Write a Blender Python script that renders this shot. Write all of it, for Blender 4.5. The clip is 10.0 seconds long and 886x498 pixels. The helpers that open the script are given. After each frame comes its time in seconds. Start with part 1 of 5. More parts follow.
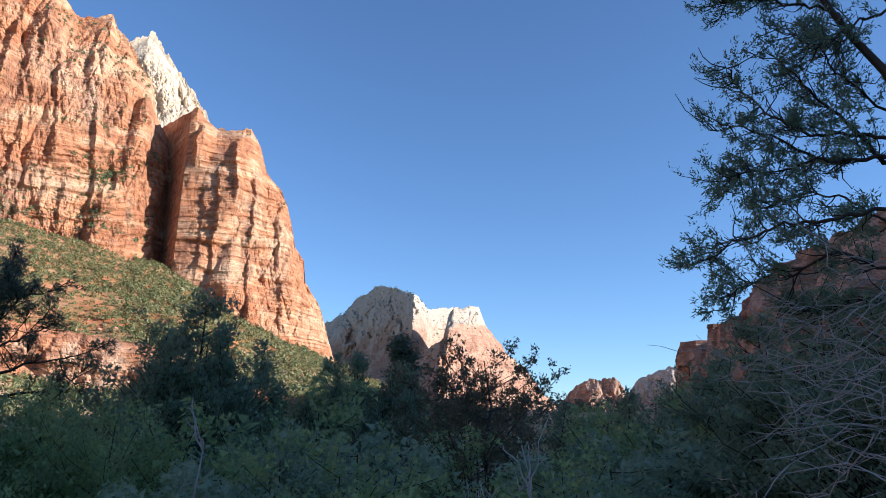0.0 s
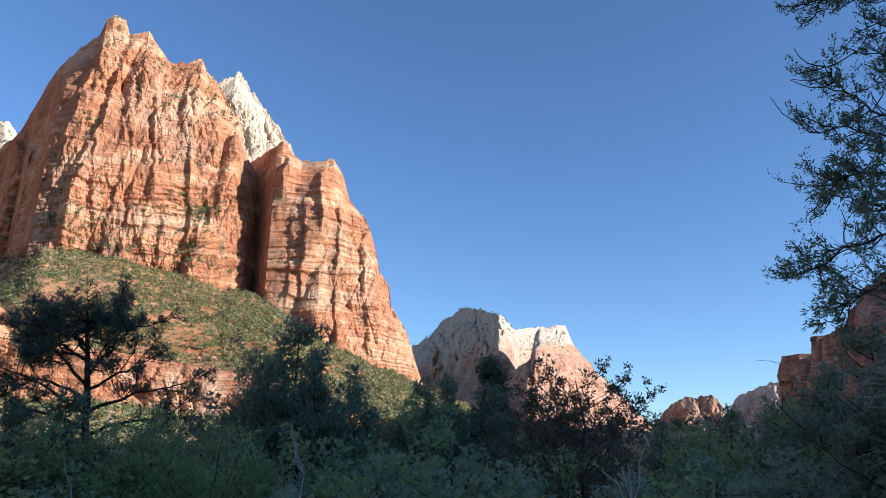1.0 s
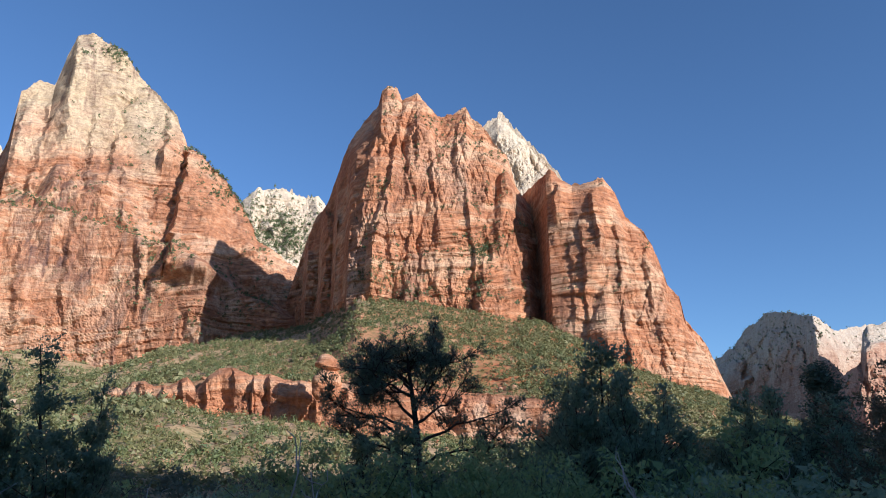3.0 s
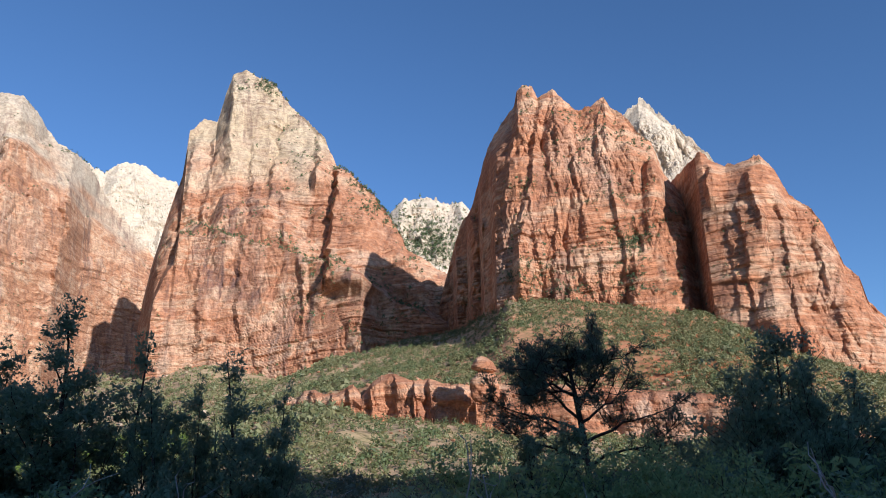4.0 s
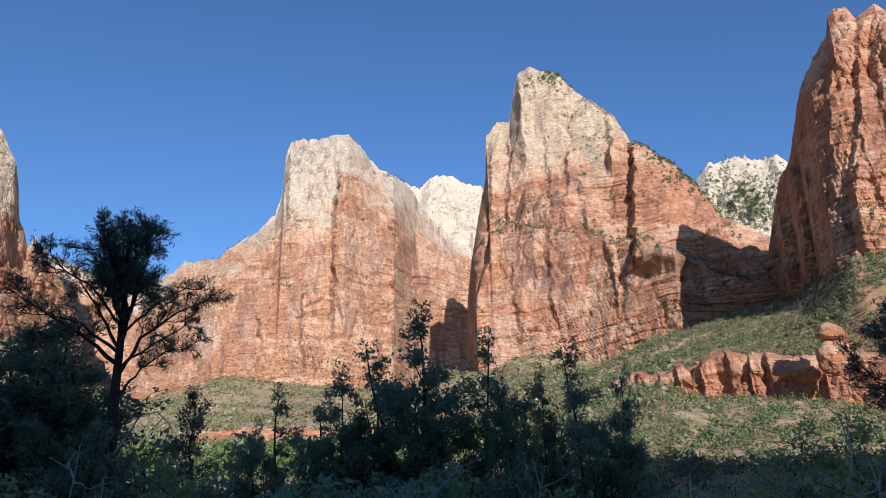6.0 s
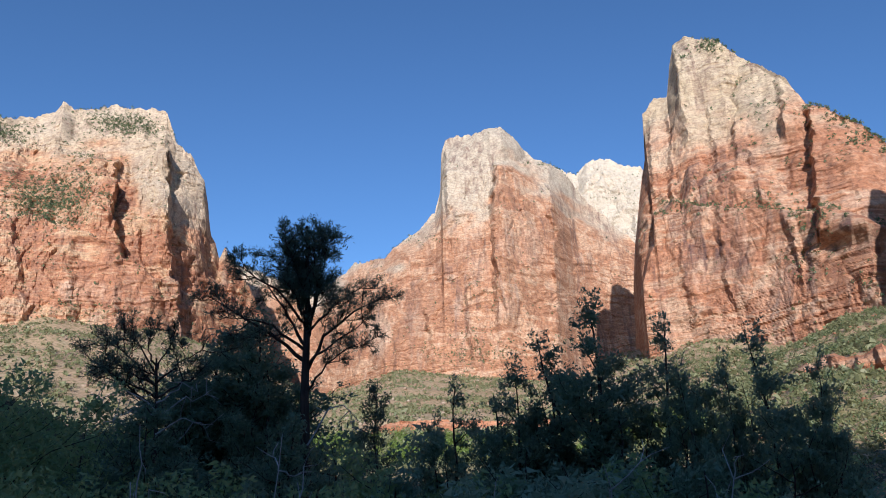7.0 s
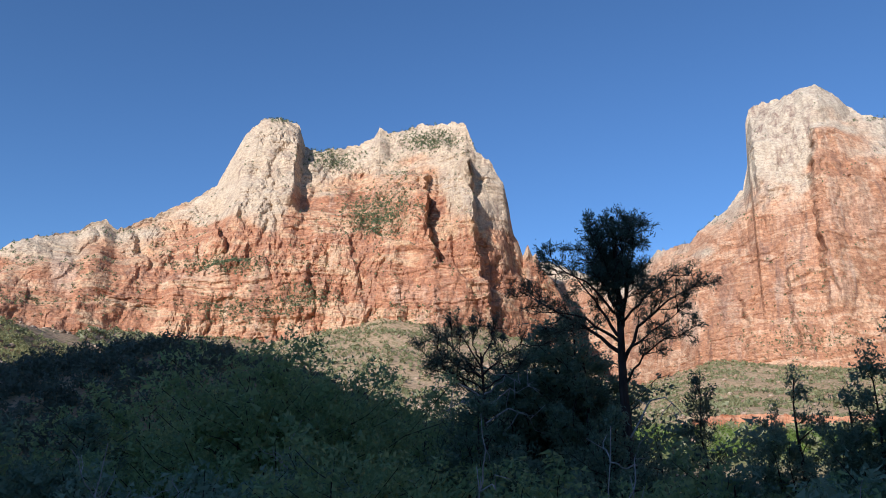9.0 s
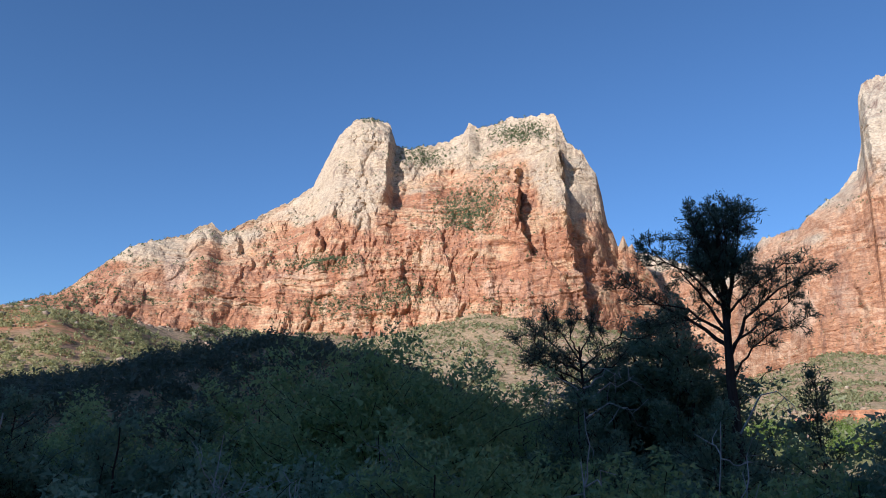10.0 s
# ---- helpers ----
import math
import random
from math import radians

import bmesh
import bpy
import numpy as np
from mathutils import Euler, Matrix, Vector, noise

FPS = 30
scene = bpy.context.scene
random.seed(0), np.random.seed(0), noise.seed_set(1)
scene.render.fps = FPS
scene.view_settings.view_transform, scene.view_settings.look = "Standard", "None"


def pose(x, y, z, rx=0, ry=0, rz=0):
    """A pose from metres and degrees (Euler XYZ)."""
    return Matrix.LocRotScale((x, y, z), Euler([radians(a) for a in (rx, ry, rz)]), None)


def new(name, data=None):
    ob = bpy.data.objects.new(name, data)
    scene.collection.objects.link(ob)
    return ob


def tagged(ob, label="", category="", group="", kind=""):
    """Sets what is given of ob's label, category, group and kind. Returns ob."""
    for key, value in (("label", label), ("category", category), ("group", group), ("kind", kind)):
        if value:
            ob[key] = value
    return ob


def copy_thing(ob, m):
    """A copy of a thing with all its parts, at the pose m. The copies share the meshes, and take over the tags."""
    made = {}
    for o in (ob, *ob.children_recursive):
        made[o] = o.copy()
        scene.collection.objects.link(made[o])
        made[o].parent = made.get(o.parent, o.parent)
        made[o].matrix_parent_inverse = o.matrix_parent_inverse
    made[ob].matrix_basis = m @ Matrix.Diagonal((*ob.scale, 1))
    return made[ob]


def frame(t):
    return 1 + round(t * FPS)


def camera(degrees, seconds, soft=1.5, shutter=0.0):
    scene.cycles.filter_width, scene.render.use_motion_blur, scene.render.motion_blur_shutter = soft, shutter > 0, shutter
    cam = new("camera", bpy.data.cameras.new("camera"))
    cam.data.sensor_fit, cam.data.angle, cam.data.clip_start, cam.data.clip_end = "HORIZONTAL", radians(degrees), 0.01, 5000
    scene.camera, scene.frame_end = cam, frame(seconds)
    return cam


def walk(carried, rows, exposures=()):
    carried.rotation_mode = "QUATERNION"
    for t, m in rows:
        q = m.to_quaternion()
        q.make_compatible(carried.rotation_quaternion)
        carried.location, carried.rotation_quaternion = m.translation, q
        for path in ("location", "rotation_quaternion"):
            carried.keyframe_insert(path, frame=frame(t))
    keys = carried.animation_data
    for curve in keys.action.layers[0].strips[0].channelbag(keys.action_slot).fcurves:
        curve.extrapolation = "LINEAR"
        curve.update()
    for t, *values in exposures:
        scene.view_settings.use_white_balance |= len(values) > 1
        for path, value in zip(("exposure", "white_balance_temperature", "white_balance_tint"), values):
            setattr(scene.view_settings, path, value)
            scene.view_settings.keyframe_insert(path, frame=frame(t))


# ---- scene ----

# ---------------------------------------------------------------- camera
cam = camera(63.7, 10.0, soft=0.9)
EYE, ARM = 1.6, 0.45  # held at arm's length and swung round
TURNS = [
    (0.0, 104.63, -1.44, -0.38), (0.5, 105.38, -1.09, 2.44), (1.0, 106.17, -0.90, 6.64), (1.5, 106.82, -0.65, 11.94),
    (2.0, 107.24, -0.37, 17.87), (2.5, 107.59, -0.02, 23.97), (4.0, 108.08, 0.93, 42.70), (4.5, 107.95, 1.02, 48.87),
    (5.0, 107.76, 1.15, 55.14), (5.5, 107.57, 1.22, 61.58), (7.0, 106.84, 1.07, 81.51), (7.5, 106.72, 0.66, 87.88),
    (8.0, 106.57, 0.14, 94.14), (8.5, 106.42, -0.59, 100.16), (9.0, 106.18, -1.21, 105.60), (9.5, 105.84, -1.60, 110.04),
    (10.0, 105.54, -1.78, 113.14),
]
walk(cam, [(t, pose(-ARM * math.sin(radians(rz)), ARM * math.cos(radians(rz)), EYE, rx, ry, rz)) for t, rx, ry, rz in TURNS], [(0.0, 1.15, 5730, 10.0), (1.2, 1.03, 5730, 10.0), (2.5, 0.78, 5650, 10.0), (4.5, 0.58, 5390, 10.0), (7.5, 0.5, 5310, 10.0), (10.0, 0.56, 5360, 10.0)])

# ---------------------------------------------------------------- light
SUN_AZ, SUN_EL = -102.0, 17.5  # azimuths count to the left from +y
world = bpy.data.worlds.new("sky")
scene.world = world
world.use_nodes = True
_n, _l = world.node_tree.nodes, world.node_tree.links
sky = _n.new("ShaderNodeTexSky")
sky.sky_type, sky.sun_disc = "NISHITA", False
sky.sun_elevation, sky.sun_rotation = radians(SUN_EL), radians(-SUN_AZ)
sky.altitude, sky.air_density, sky.dust_density, sky.ozone_density = 1300, 1.0, 0.45, 3.5
_n["Background"].inputs["Strength"].default_value = 0.09
_l.new(sky.outputs[0], _n["Background"].inputs[0])
sun = new("sun", bpy.data.lights.new("sun", "SUN"))
sun.data.energy, sun.data.angle, sun.data.color = 4.7, radians(0.53), (1.0, 0.89, 0.76)
_a, _e = radians(SUN_AZ), radians(SUN_EL)
SUN_DIR = Vector((-math.sin(_a) * math.cos(_e), math.cos(_a) * math.cos(_e), math.sin(_e)))
sun.matrix_world = Matrix.Translation((300, -50, 600)) @ SUN_DIR.to_track_quat("Z", "Y").to_matrix().to_4x4()


# ---------------------------------------------------------------- noise
def _hash(ix, iy, iz, seed):
    h = (ix.astype(np.int64) * 374761393 + iy.astype(np.int64) * 668265263 + iz.astype(np.int64) * 2147483647 + seed * 1274126177) & 0xFFFFFFFF
    h = ((h ^ (h >> 13)) * 1274126177) & 0xFFFFFFFF
    h = ((h ^ (h >> 16)) * 2246822519) & 0xFFFFFFFF
    return ((h ^ (h >> 15)) & 0xFFFFFF) / float(0xFFFFFF)


def vnoise(x, y, z=0.0, seed=0):
    """Smooth value noise in 0..1."""
    x, y, z = np.broadcast_arrays(np.asarray(x, float), np.asarray(y, float), np.asarray(z, float))
    ix, iy, iz = np.floor(x), np.floor(y), np.floor(z)
    fx, fy, fz = x - ix, y - iy, z - iz
    fx, fy, fz = [f * f * f * (f * (f * 6 - 15) + 10) for f in (fx, fy, fz)]
    ix, iy, iz = ix.astype(int), iy.astype(int), iz.astype(int)
    out = 0
    for dx in (0, 1):
        for dy in (0, 1):
            for dz in (0, 1):
                w = (fx if dx else 1 - fx) * (fy if dy else 1 - fy) * (fz if dz else 1 - fz)
                out = out + w * _hash(ix + dx, iy + dy, iz + dz, seed)
    return out


def fbm(x, y, z=0.0, octaves=4, seed=0, gain=0.5):
    total, amp, norm = 0, 1.0, 0
    for o in range(octaves):
        total = total + amp * vnoise(x * 2 ** o, y * 2 ** o, np.asarray(z) * 2 ** o, seed + o * 17)
        norm += amp
        amp *= gain
    return total / norm


def cells(u, v, seed=0):
    """Broken blocks: for each place the way to the nearest joint, and the block's own three random numbers and offset from its middle."""
    iu, iv = np.floor(u).astype(int), np.floor(v).astype(int)
    f1, f2 = np.full(u.shape, 9.0), np.full(u.shape, 9.0)
    bu, bv, ou, ov = np.zeros(u.shape, int), np.zeros(u.shape, int), np.zeros(u.shape), np.zeros(u.shape)
    zero = np.zeros(u.shape, int)
    for a in (-1, 0, 1):
        for b in (-1, 0, 1):
            cu, cv = iu + a, iv + b
            du = u - cu - 0.1 - 0.8 * _hash(cu, cv, zero, seed)
            dv = v - cv - 0.1 - 0.8 * _hash(cu, cv, zero + 1, seed)
            dd = np.sqrt(du * du + dv * dv)
            near = dd < f1
            f2 = np.where(near, f1, np.minimum(f2, dd))
            f1 = np.where(near, dd, f1)
            bu, bv = np.where(near, cu, bu), np.where(near, cv, bv)
            ou, ov = np.where(near, du, ou), np.where(near, dv, ov)
    h = [_hash(bu, bv, zero + k, seed) - 0.5 for k in (2, 3, 4)]
    return f2 - f1, h[0], h[1], h[2], ou, ov


def smooth(e0, e1, x):
    t = np.clip((x - e0) / (e1 - e0), 0, 1)
    return t * t * (3 - 2 * t)


def table(pairs, x, col=1):
    p = sorted(pairs)
    return np.interp(x, [q[0] for q in p], [q[col] for q in p])


def tan(deg):
    return np.tan(np.radians(deg))


# ---------------------------------------------------------------- materials
class Mat:
    """A small builder of node materials."""

    def __init__(self, name):
        self.m = bpy.data.materials.new(name)
        self.m.use_nodes = True
        self.t = self.m.node_tree
        self.b = self.t.nodes["Principled BSDF"]
        self.pos = self.t.nodes.new("ShaderNodeNewGeometry").outputs["Position"]

    def node(self, kind, **kw):
        n = self.t.nodes.new(kind)
        for k, v in kw.items():
            if k in n.inputs:
                self.put(n.inputs[k], v)
        return n

    def put(self, socket, v):
        if isinstance(v, bpy.types.NodeSocket):
            self.t.links.new(v, socket)
        else:
            socket.default_value = v

    def scaled(self, sx, sy, sz, src=None):
        n = self.t.nodes.new("ShaderNodeMapping")
        self.put(n.inputs["Vector"], src or self.pos)
        n.inputs["Scale"].default_value = (sx, sy, sz)
        return n.outputs[0]

    def noise(self, vec, scale=1.0, detail=4.0, rough=0.55, warp=0.0):
        n = self.t.nodes.new("ShaderNodeTexNoise")
        self.put(n.inputs["Vector"], vec)
        n.inputs["Scale"].default_value, n.inputs["Detail"].default_value = scale, detail
        n.inputs["Roughness"].default_value, n.inputs["Distortion"].default_value = rough, warp
        return n.outputs[0]

    def math(self, op, a, b=0.0, clamp=False):
        n = self.t.nodes.new("ShaderNodeMath")
        n.operation, n.use_clamp = op, clamp
        self.put(n.inputs[0], a)
        self.put(n.inputs[1], b)
        return n.outputs[0]

    def ramp(self, fac, stops):
        n = self.t.nodes.new("ShaderNodeValToRGB")
        els = n.color_ramp.elements
        while len(els) < len(stops):
            els.new(0.5)
        for e, (p, c) in zip(els, stops):
            e.position = p
            e.color = (*c, 1) if not isinstance(c, float) else (c, c, c, 1)
        self.put(n.inputs[0], fac)
        return n.outputs[0]

    def mix(self, fac, a, b, mode="MIX"):
        n = self.t.nodes.new("ShaderNodeMix")
        n.data_type, n.blend_type = "RGBA", mode
        self.put(n.inputs[0], fac)
        for s, v in ((n.inputs[6], a), (n.inputs[7], b)):
            self.put(s, (*v, 1) if isinstance(v, tuple) and len(v) == 3 else v)
        return n.outputs[2]

    def range(self, v, a, b, c=0.0, d=1.0):
        n = self.t.nodes.new("ShaderNodeMapRange")
        n.clamp = True
        self.put(n.inputs[0], v)
        for i, q in enumerate((a, b, c, d)):
            self.put(n.inputs[i + 1], q)
        return n.outputs[0]

    def height(self):
        n = self.t.nodes.new("ShaderNodeSeparateXYZ")
        self.put(n.inputs[0], self.pos)
        return n.outputs[2]

    def done(self, color, rough=0.9, bump=None, dist=0.1, strength=1.0, spec=0.2):
        self.put(self.b.inputs["Base Color"], (*color, 1) if isinstance(color, tuple) else color)
        self.put(self.b.inputs["Roughness"], rough)
        self.b.inputs["Specular IOR Level"].default_value = spec
        if bump is not None:
            n = self.t.nodes.new("ShaderNodeBump")
            n.inputs["Distance"].default_value, n.inputs["Strength"].default_value = dist, strength
            self.put(n.inputs["Height"], bump)
            self.put(self.b.inputs["Normal"], n.outputs[0])
        return self.m


def rock(name, z_white=9999, z_fade=100, red=(0.545, 0.26, 0.135), deep=(0.38, 0.165, 0.085), pale=(0.65, 0.43, 0.27), white=(0.61, 0.52, 0.39), streak=0.5, band=0.03, bedding=0.45, cracks=0.55, grit=0.55):
    """Sandstone: faint beds, bleached above z_white or where the rock says so, dark varnish down the face."""
    m = Mat(name)
    z = m.height()
    broad = m.noise(m.scaled(0.009, 0.009, 0.011), 1, 5, 0.62, 0.8)
    strata = m.noise(m.scaled(0.005, 0.005, band), 1, 5, 0.6, 0.9)
    fine = m.noise(m.scaled(0.03, 0.03, band * 6), 1, 5, 0.62, 0.8)
    mixed = m.math("ADD", m.math("MULTIPLY", strata, 0.5), m.math("MULTIPLY", broad, 0.5))
    body = m.ramp(mixed, [(0.36, deep), (0.43, red), (0.47, deep), (0.51, red), (0.56, pale), (0.60, red), (0.66, pale)])
    body = m.mix(m.range(fine, 0.36, 0.56, 0.42, 0.0), body, deep)
    body = m.mix(m.range(fine, 0.54, 0.70, 0.0, 0.5), body, pale)
    cap = m.range(m.math("ADD", z, m.math("MULTIPLY", m.math("SUBTRACT", broad, 0.5), z_fade * 2.0)), z_white - z_fade * 0.5, z_white + z_fade * 0.5)
    said = m.t.nodes.new("ShaderNodeAttribute")
    said.attribute_name = "bleach"
    cap = m.math("MAXIMUM", cap, said.outputs["Fac"])
    pallor = m.mix(m.range(fine, 0.34, 0.58, 0.4, 0.0), white, (0.45, 0.34, 0.24))
    pallor = m.mix(m.range(broad, 0.42, 0.66, 0.0, 0.4), pallor, (0.60, 0.50, 0.375))
    col = m.mix(m.range(cap, 0.35, 1.0), m.mix(m.range(cap, 0.0, 0.6), body, m.mix(0.5, pale, body)), pallor)
    blotch = m.noise(m.scaled(0.07, 0.07, 0.09), 1, 4, 0.6, 0.6)
    col = m.mix(m.range(blotch, 0.34, 0.5, 0.2, 0.0), col, (0.20, 0.10, 0.065))
    col = m.mix(m.range(blotch, 0.54, 0.68, 0.0, 0.2), col, (0.68, 0.48, 0.32))
    tone = m.t.nodes.new("ShaderNodeAttribute")
    tone.attribute_name = "tone"
    run = m.noise(m.scaled(0.055, 0.055, 0.004), 1, 5, 0.65, 0.4)
    area = m.noise(m.scaled(0.008, 0.008, 0.004), 1, 2, 0.5)
    dark = m.math("MULTIPLY", m.math("MULTIPLY", m.range(run, 0.48, 0.66), m.range(area, 0.42, 0.6, 0.2, 1.0)), streak * 1.2)
    dark = m.math("ADD", dark, m.math("MULTIPLY", m.math("MULTIPLY", tone.outputs["Fac"], -1.0, True), m.range(run, 0.32, 0.6, 0.25, 1.0)), True)
    col = m.mix(dark, col, (0.17, 0.098, 0.078))
    wash = m.noise(m.scaled(0.04, 0.04, 0.006), 1, 3, 0.6)
    light = m.math("ADD", m.range(wash, 0.58, 0.74, 0.0, 0.45), m.math("MULTIPLY", m.math("MULTIPLY", tone.outputs["Fac"], 1.0, True), m.range(run, 0.35, 0.55, 1.0, 0.5)), True)
    col = m.mix(light, col, (0.68, 0.49, 0.34))
    grain = m.noise(m.scaled(0.14, 0.14, 0.26), 1, 8, 0.7)
    col = m.mix(m.range(grain, 0.32, 0.56, grit, 0.0), col, (0.09, 0.05, 0.04))
    beds = m.noise(m.scaled(0.022, 0.022, 0.42), 1, 5, 0.7, 0.9)
    some = m.range(m.noise(m.scaled(0.016, 0.016, 0.03), 1, 3, 0.6), 0.42, 0.6, 0.05, 1.0)
    col = m.mix(m.math("MULTIPLY", m.range(beds, 0.36, 0.47, bedding, 0.0), some), col, (0.22, 0.09, 0.05))
    col = m.mix(m.math("MULTIPLY", m.range(beds, 0.55, 0.66, 0.0, bedding * 0.8), some), col, (0.66, 0.47, 0.31))
    patch = m.noise(m.scaled(0.02, 0.02, 0.012), 1, 2, 0.5)
    joints = m.noise(m.scaled(0.06, 0.06, 0.011), 1, 4, 0.6, 0.5)
    gap = m.range(m.math("ABSOLUTE", m.math("SUBTRACT", joints, 0.5)), 0.0, 0.014)
    col = m.mix(m.math("MULTIPLY", m.range(gap, 0.0, 1.0, cracks, 0.0), m.range(patch, 0.46, 0.6)), col, (0.09, 0.042, 0.028))
    relief = m.math("ADD", m.math("ADD", grain, m.math("MULTIPLY", fine, 0.5)), m.math("ADD", m.math("MULTIPLY", beds, bedding * 2.0), m.math("MULTIPLY", gap, cracks * 0.5)))
    return m.done(col, 0.92, relief, 2.2, 0.9, 0.12)


# ---------------------------------------------------------------- building helpers
def grid_mesh(name, co, close=False):
    """co: rows x cols x 3."""
    nr, nc = co.shape[:2]
    me = bpy.data.meshes.new(name)
    idx = np.arange(nr * nc).reshape(nr, nc)
    a, b, c, d = idx[:-1, :-1], idx[:-1, 1:], idx[1:, 1:], idx[1:, :-1]
    q = np.stack([a, b, c, d], -1).reshape(-1, 4)
    if close:
        e, f, g, h = idx[:-1, -1], idx[:-1, 0], idx[1:, 0], idx[1:, -1]
        q = np.concatenate([q, np.stack([e, f, g, h], -1)])
    return fast_mesh(me, co.reshape(-1, 3), q)


def fast_mesh(me, verts, faces):
    n, k = faces.shape
    me.vertices.add(len(verts))
    me.vertices.foreach_set("co", np.ascontiguousarray(verts, np.float32).ravel())
    me.loops.add(n * k)
    me.loops.foreach_set("vertex_index", faces.astype(np.int32).ravel())
    me.polygons.add(n)
    me.polygons.foreach_set("loop_start", (np.arange(n) * k).astype(np.int32))
    me.update(calc_edges=True)
    return me


def polar(az, r, z):
    a = np.radians(az)
    return np.stack([-np.sin(a) * r, np.cos(a) * r, z + 0 * r], -1)


# ---------------------------------------------------------------- ground
# azimuth, distance and height angle of the foot of the cliffs, and of a rock band's foot and top before them
FOOT = [(-180, 240, 3), (-60, 240, 3), (-35, 420, 3), (-18, 700, 1.5), (-8, 1500, 1.2), (0, 1200, 2.2), (6.8, 800, 4.6), (9.7, 690, 5.9), (17, 655, 9.7), (22.3, 640, 11.6),
        (31.6, 640, 13.3), (37, 660, 13.9), (40.4, 790, 11.9), (44, 880, 10.9), (48, 940, 10.3), (51.6, 930, 9.3), (55, 990, 7.9), (62, 1060, 8.4),
        (68, 1500, 8.0), (71, 1650, 6.0), (78, 1700, 6.6), (85, 1700, 7.2), (91, 1700, 5.2), (98.8, 1500, 8.9), (103.6, 1420, 10.0)]
FOOT += [(110.4, 1400, 10.6), (115.5, 1400, 9.3), (120, 1400, 8.0), (128, 1200, 8.2), (133, 800, 8.0), (138, 620, 8.4), (142, 560, 8.8), (146, 560, 8.2), (160, 500, 8), (180, 240, 3)]
BAND = [(-180, 150, 0, 0.1), (-60, 150, 0.5, 0.6), (-35, 300, 1.4, 1.5), (0, 366, 1.66, 1.75), (15, 380, 1.8, 1.9), (20, 400, 2.4, 5.7), (26, 420, 2.8, 6.3), (31, 420, 3.5, 6.8), (36.5, 420, 3.3, 7.1), (40.5, 430, 4.1, 7.6), (45, 450, 4.6, 8.0),
        (47.5, 460, 4.5, 7.8), (50.3, 480, 5.4, 6.9), (54.7, 520, 5.6, 6.4), (57, 540, 5.0, 5.1), (70, 640, 2.6, 2.7), (77, 660, 2.5, 3.2), (86, 660, 2.5, 3.3), (90, 640, 2.4, 2.5),
        (105, 520, 2.0, 2.1), (115, 460, 2.2, 2.3), (128, 330, 3.0, 3.1), (138, 300, 3.2, 3.3), (146, 300, 3.0, 3.1), (160, 250, 2, 2.1), (180, 150, 0, 0.1)]


def ground_height(az, r):
    """Height of the ground; arrays of one shape."""
    az, r = np.broadcast_arrays(np.asarray(az, float), np.asarray(r, float))
    R, zt = table(FOOT, az), None
    zt = R * tan(table(FOOT, az, 2)) + EYE
    rb = table(BAND, az)
    z1, z2 = rb * tan(table(BAND, az, 2)) + EYE, rb * tan(table(BAND, az, 3)) + EYE
    near = np.interp(r, [0, 2.5, 8, 20, 50, 100], [0, 0, -1.6, -4.2, -8.5, -10])
    s1 = np.clip((r - 100) / (rb - 100), 0, 1)
    s2 = np.clip((r - rb) / 9.0, 0, 1)
    s3 = np.clip((r - rb - 9) / np.maximum(R - rb - 9, 20), 0, 1)
    s4 = np.clip(r - R, 0, None)
    z = near + (z1 + 10) * s1 ** 1.25 + (z2 - z1) * s2 + (zt - z2) * s3 ** 1.15 + s4 * 0.03
    a, x, y = np.radians(az), None, None
    x, y = -np.sin(a) * r, np.cos(a) * r
    # the wooded hill to the south-west
    hx, hy = x + 180, y + 118
    z = z + 28 * smooth(50, 150, r) * np.exp(-((hx * 0.83 + hy * 0.55) ** 2) / (2 * 51 ** 2) - ((hx * 0.55 - hy * 0.83) ** 2) / (2 * 44 ** 2))
    w = smooth(40, 200, r)
    z = z + w * ((fbm(x / 90, y / 90, 0, 4, 5) - 0.5) * 16 * smooth(100, 600, r) + (fbm(x / 14, y / 14, 0, 3, 9) - 0.5) * 3.0) + (fbm(x / 3, y / 3, 0, 3, 2) - 0.5) * 0.5 * smooth(2, 8, r)
    return z


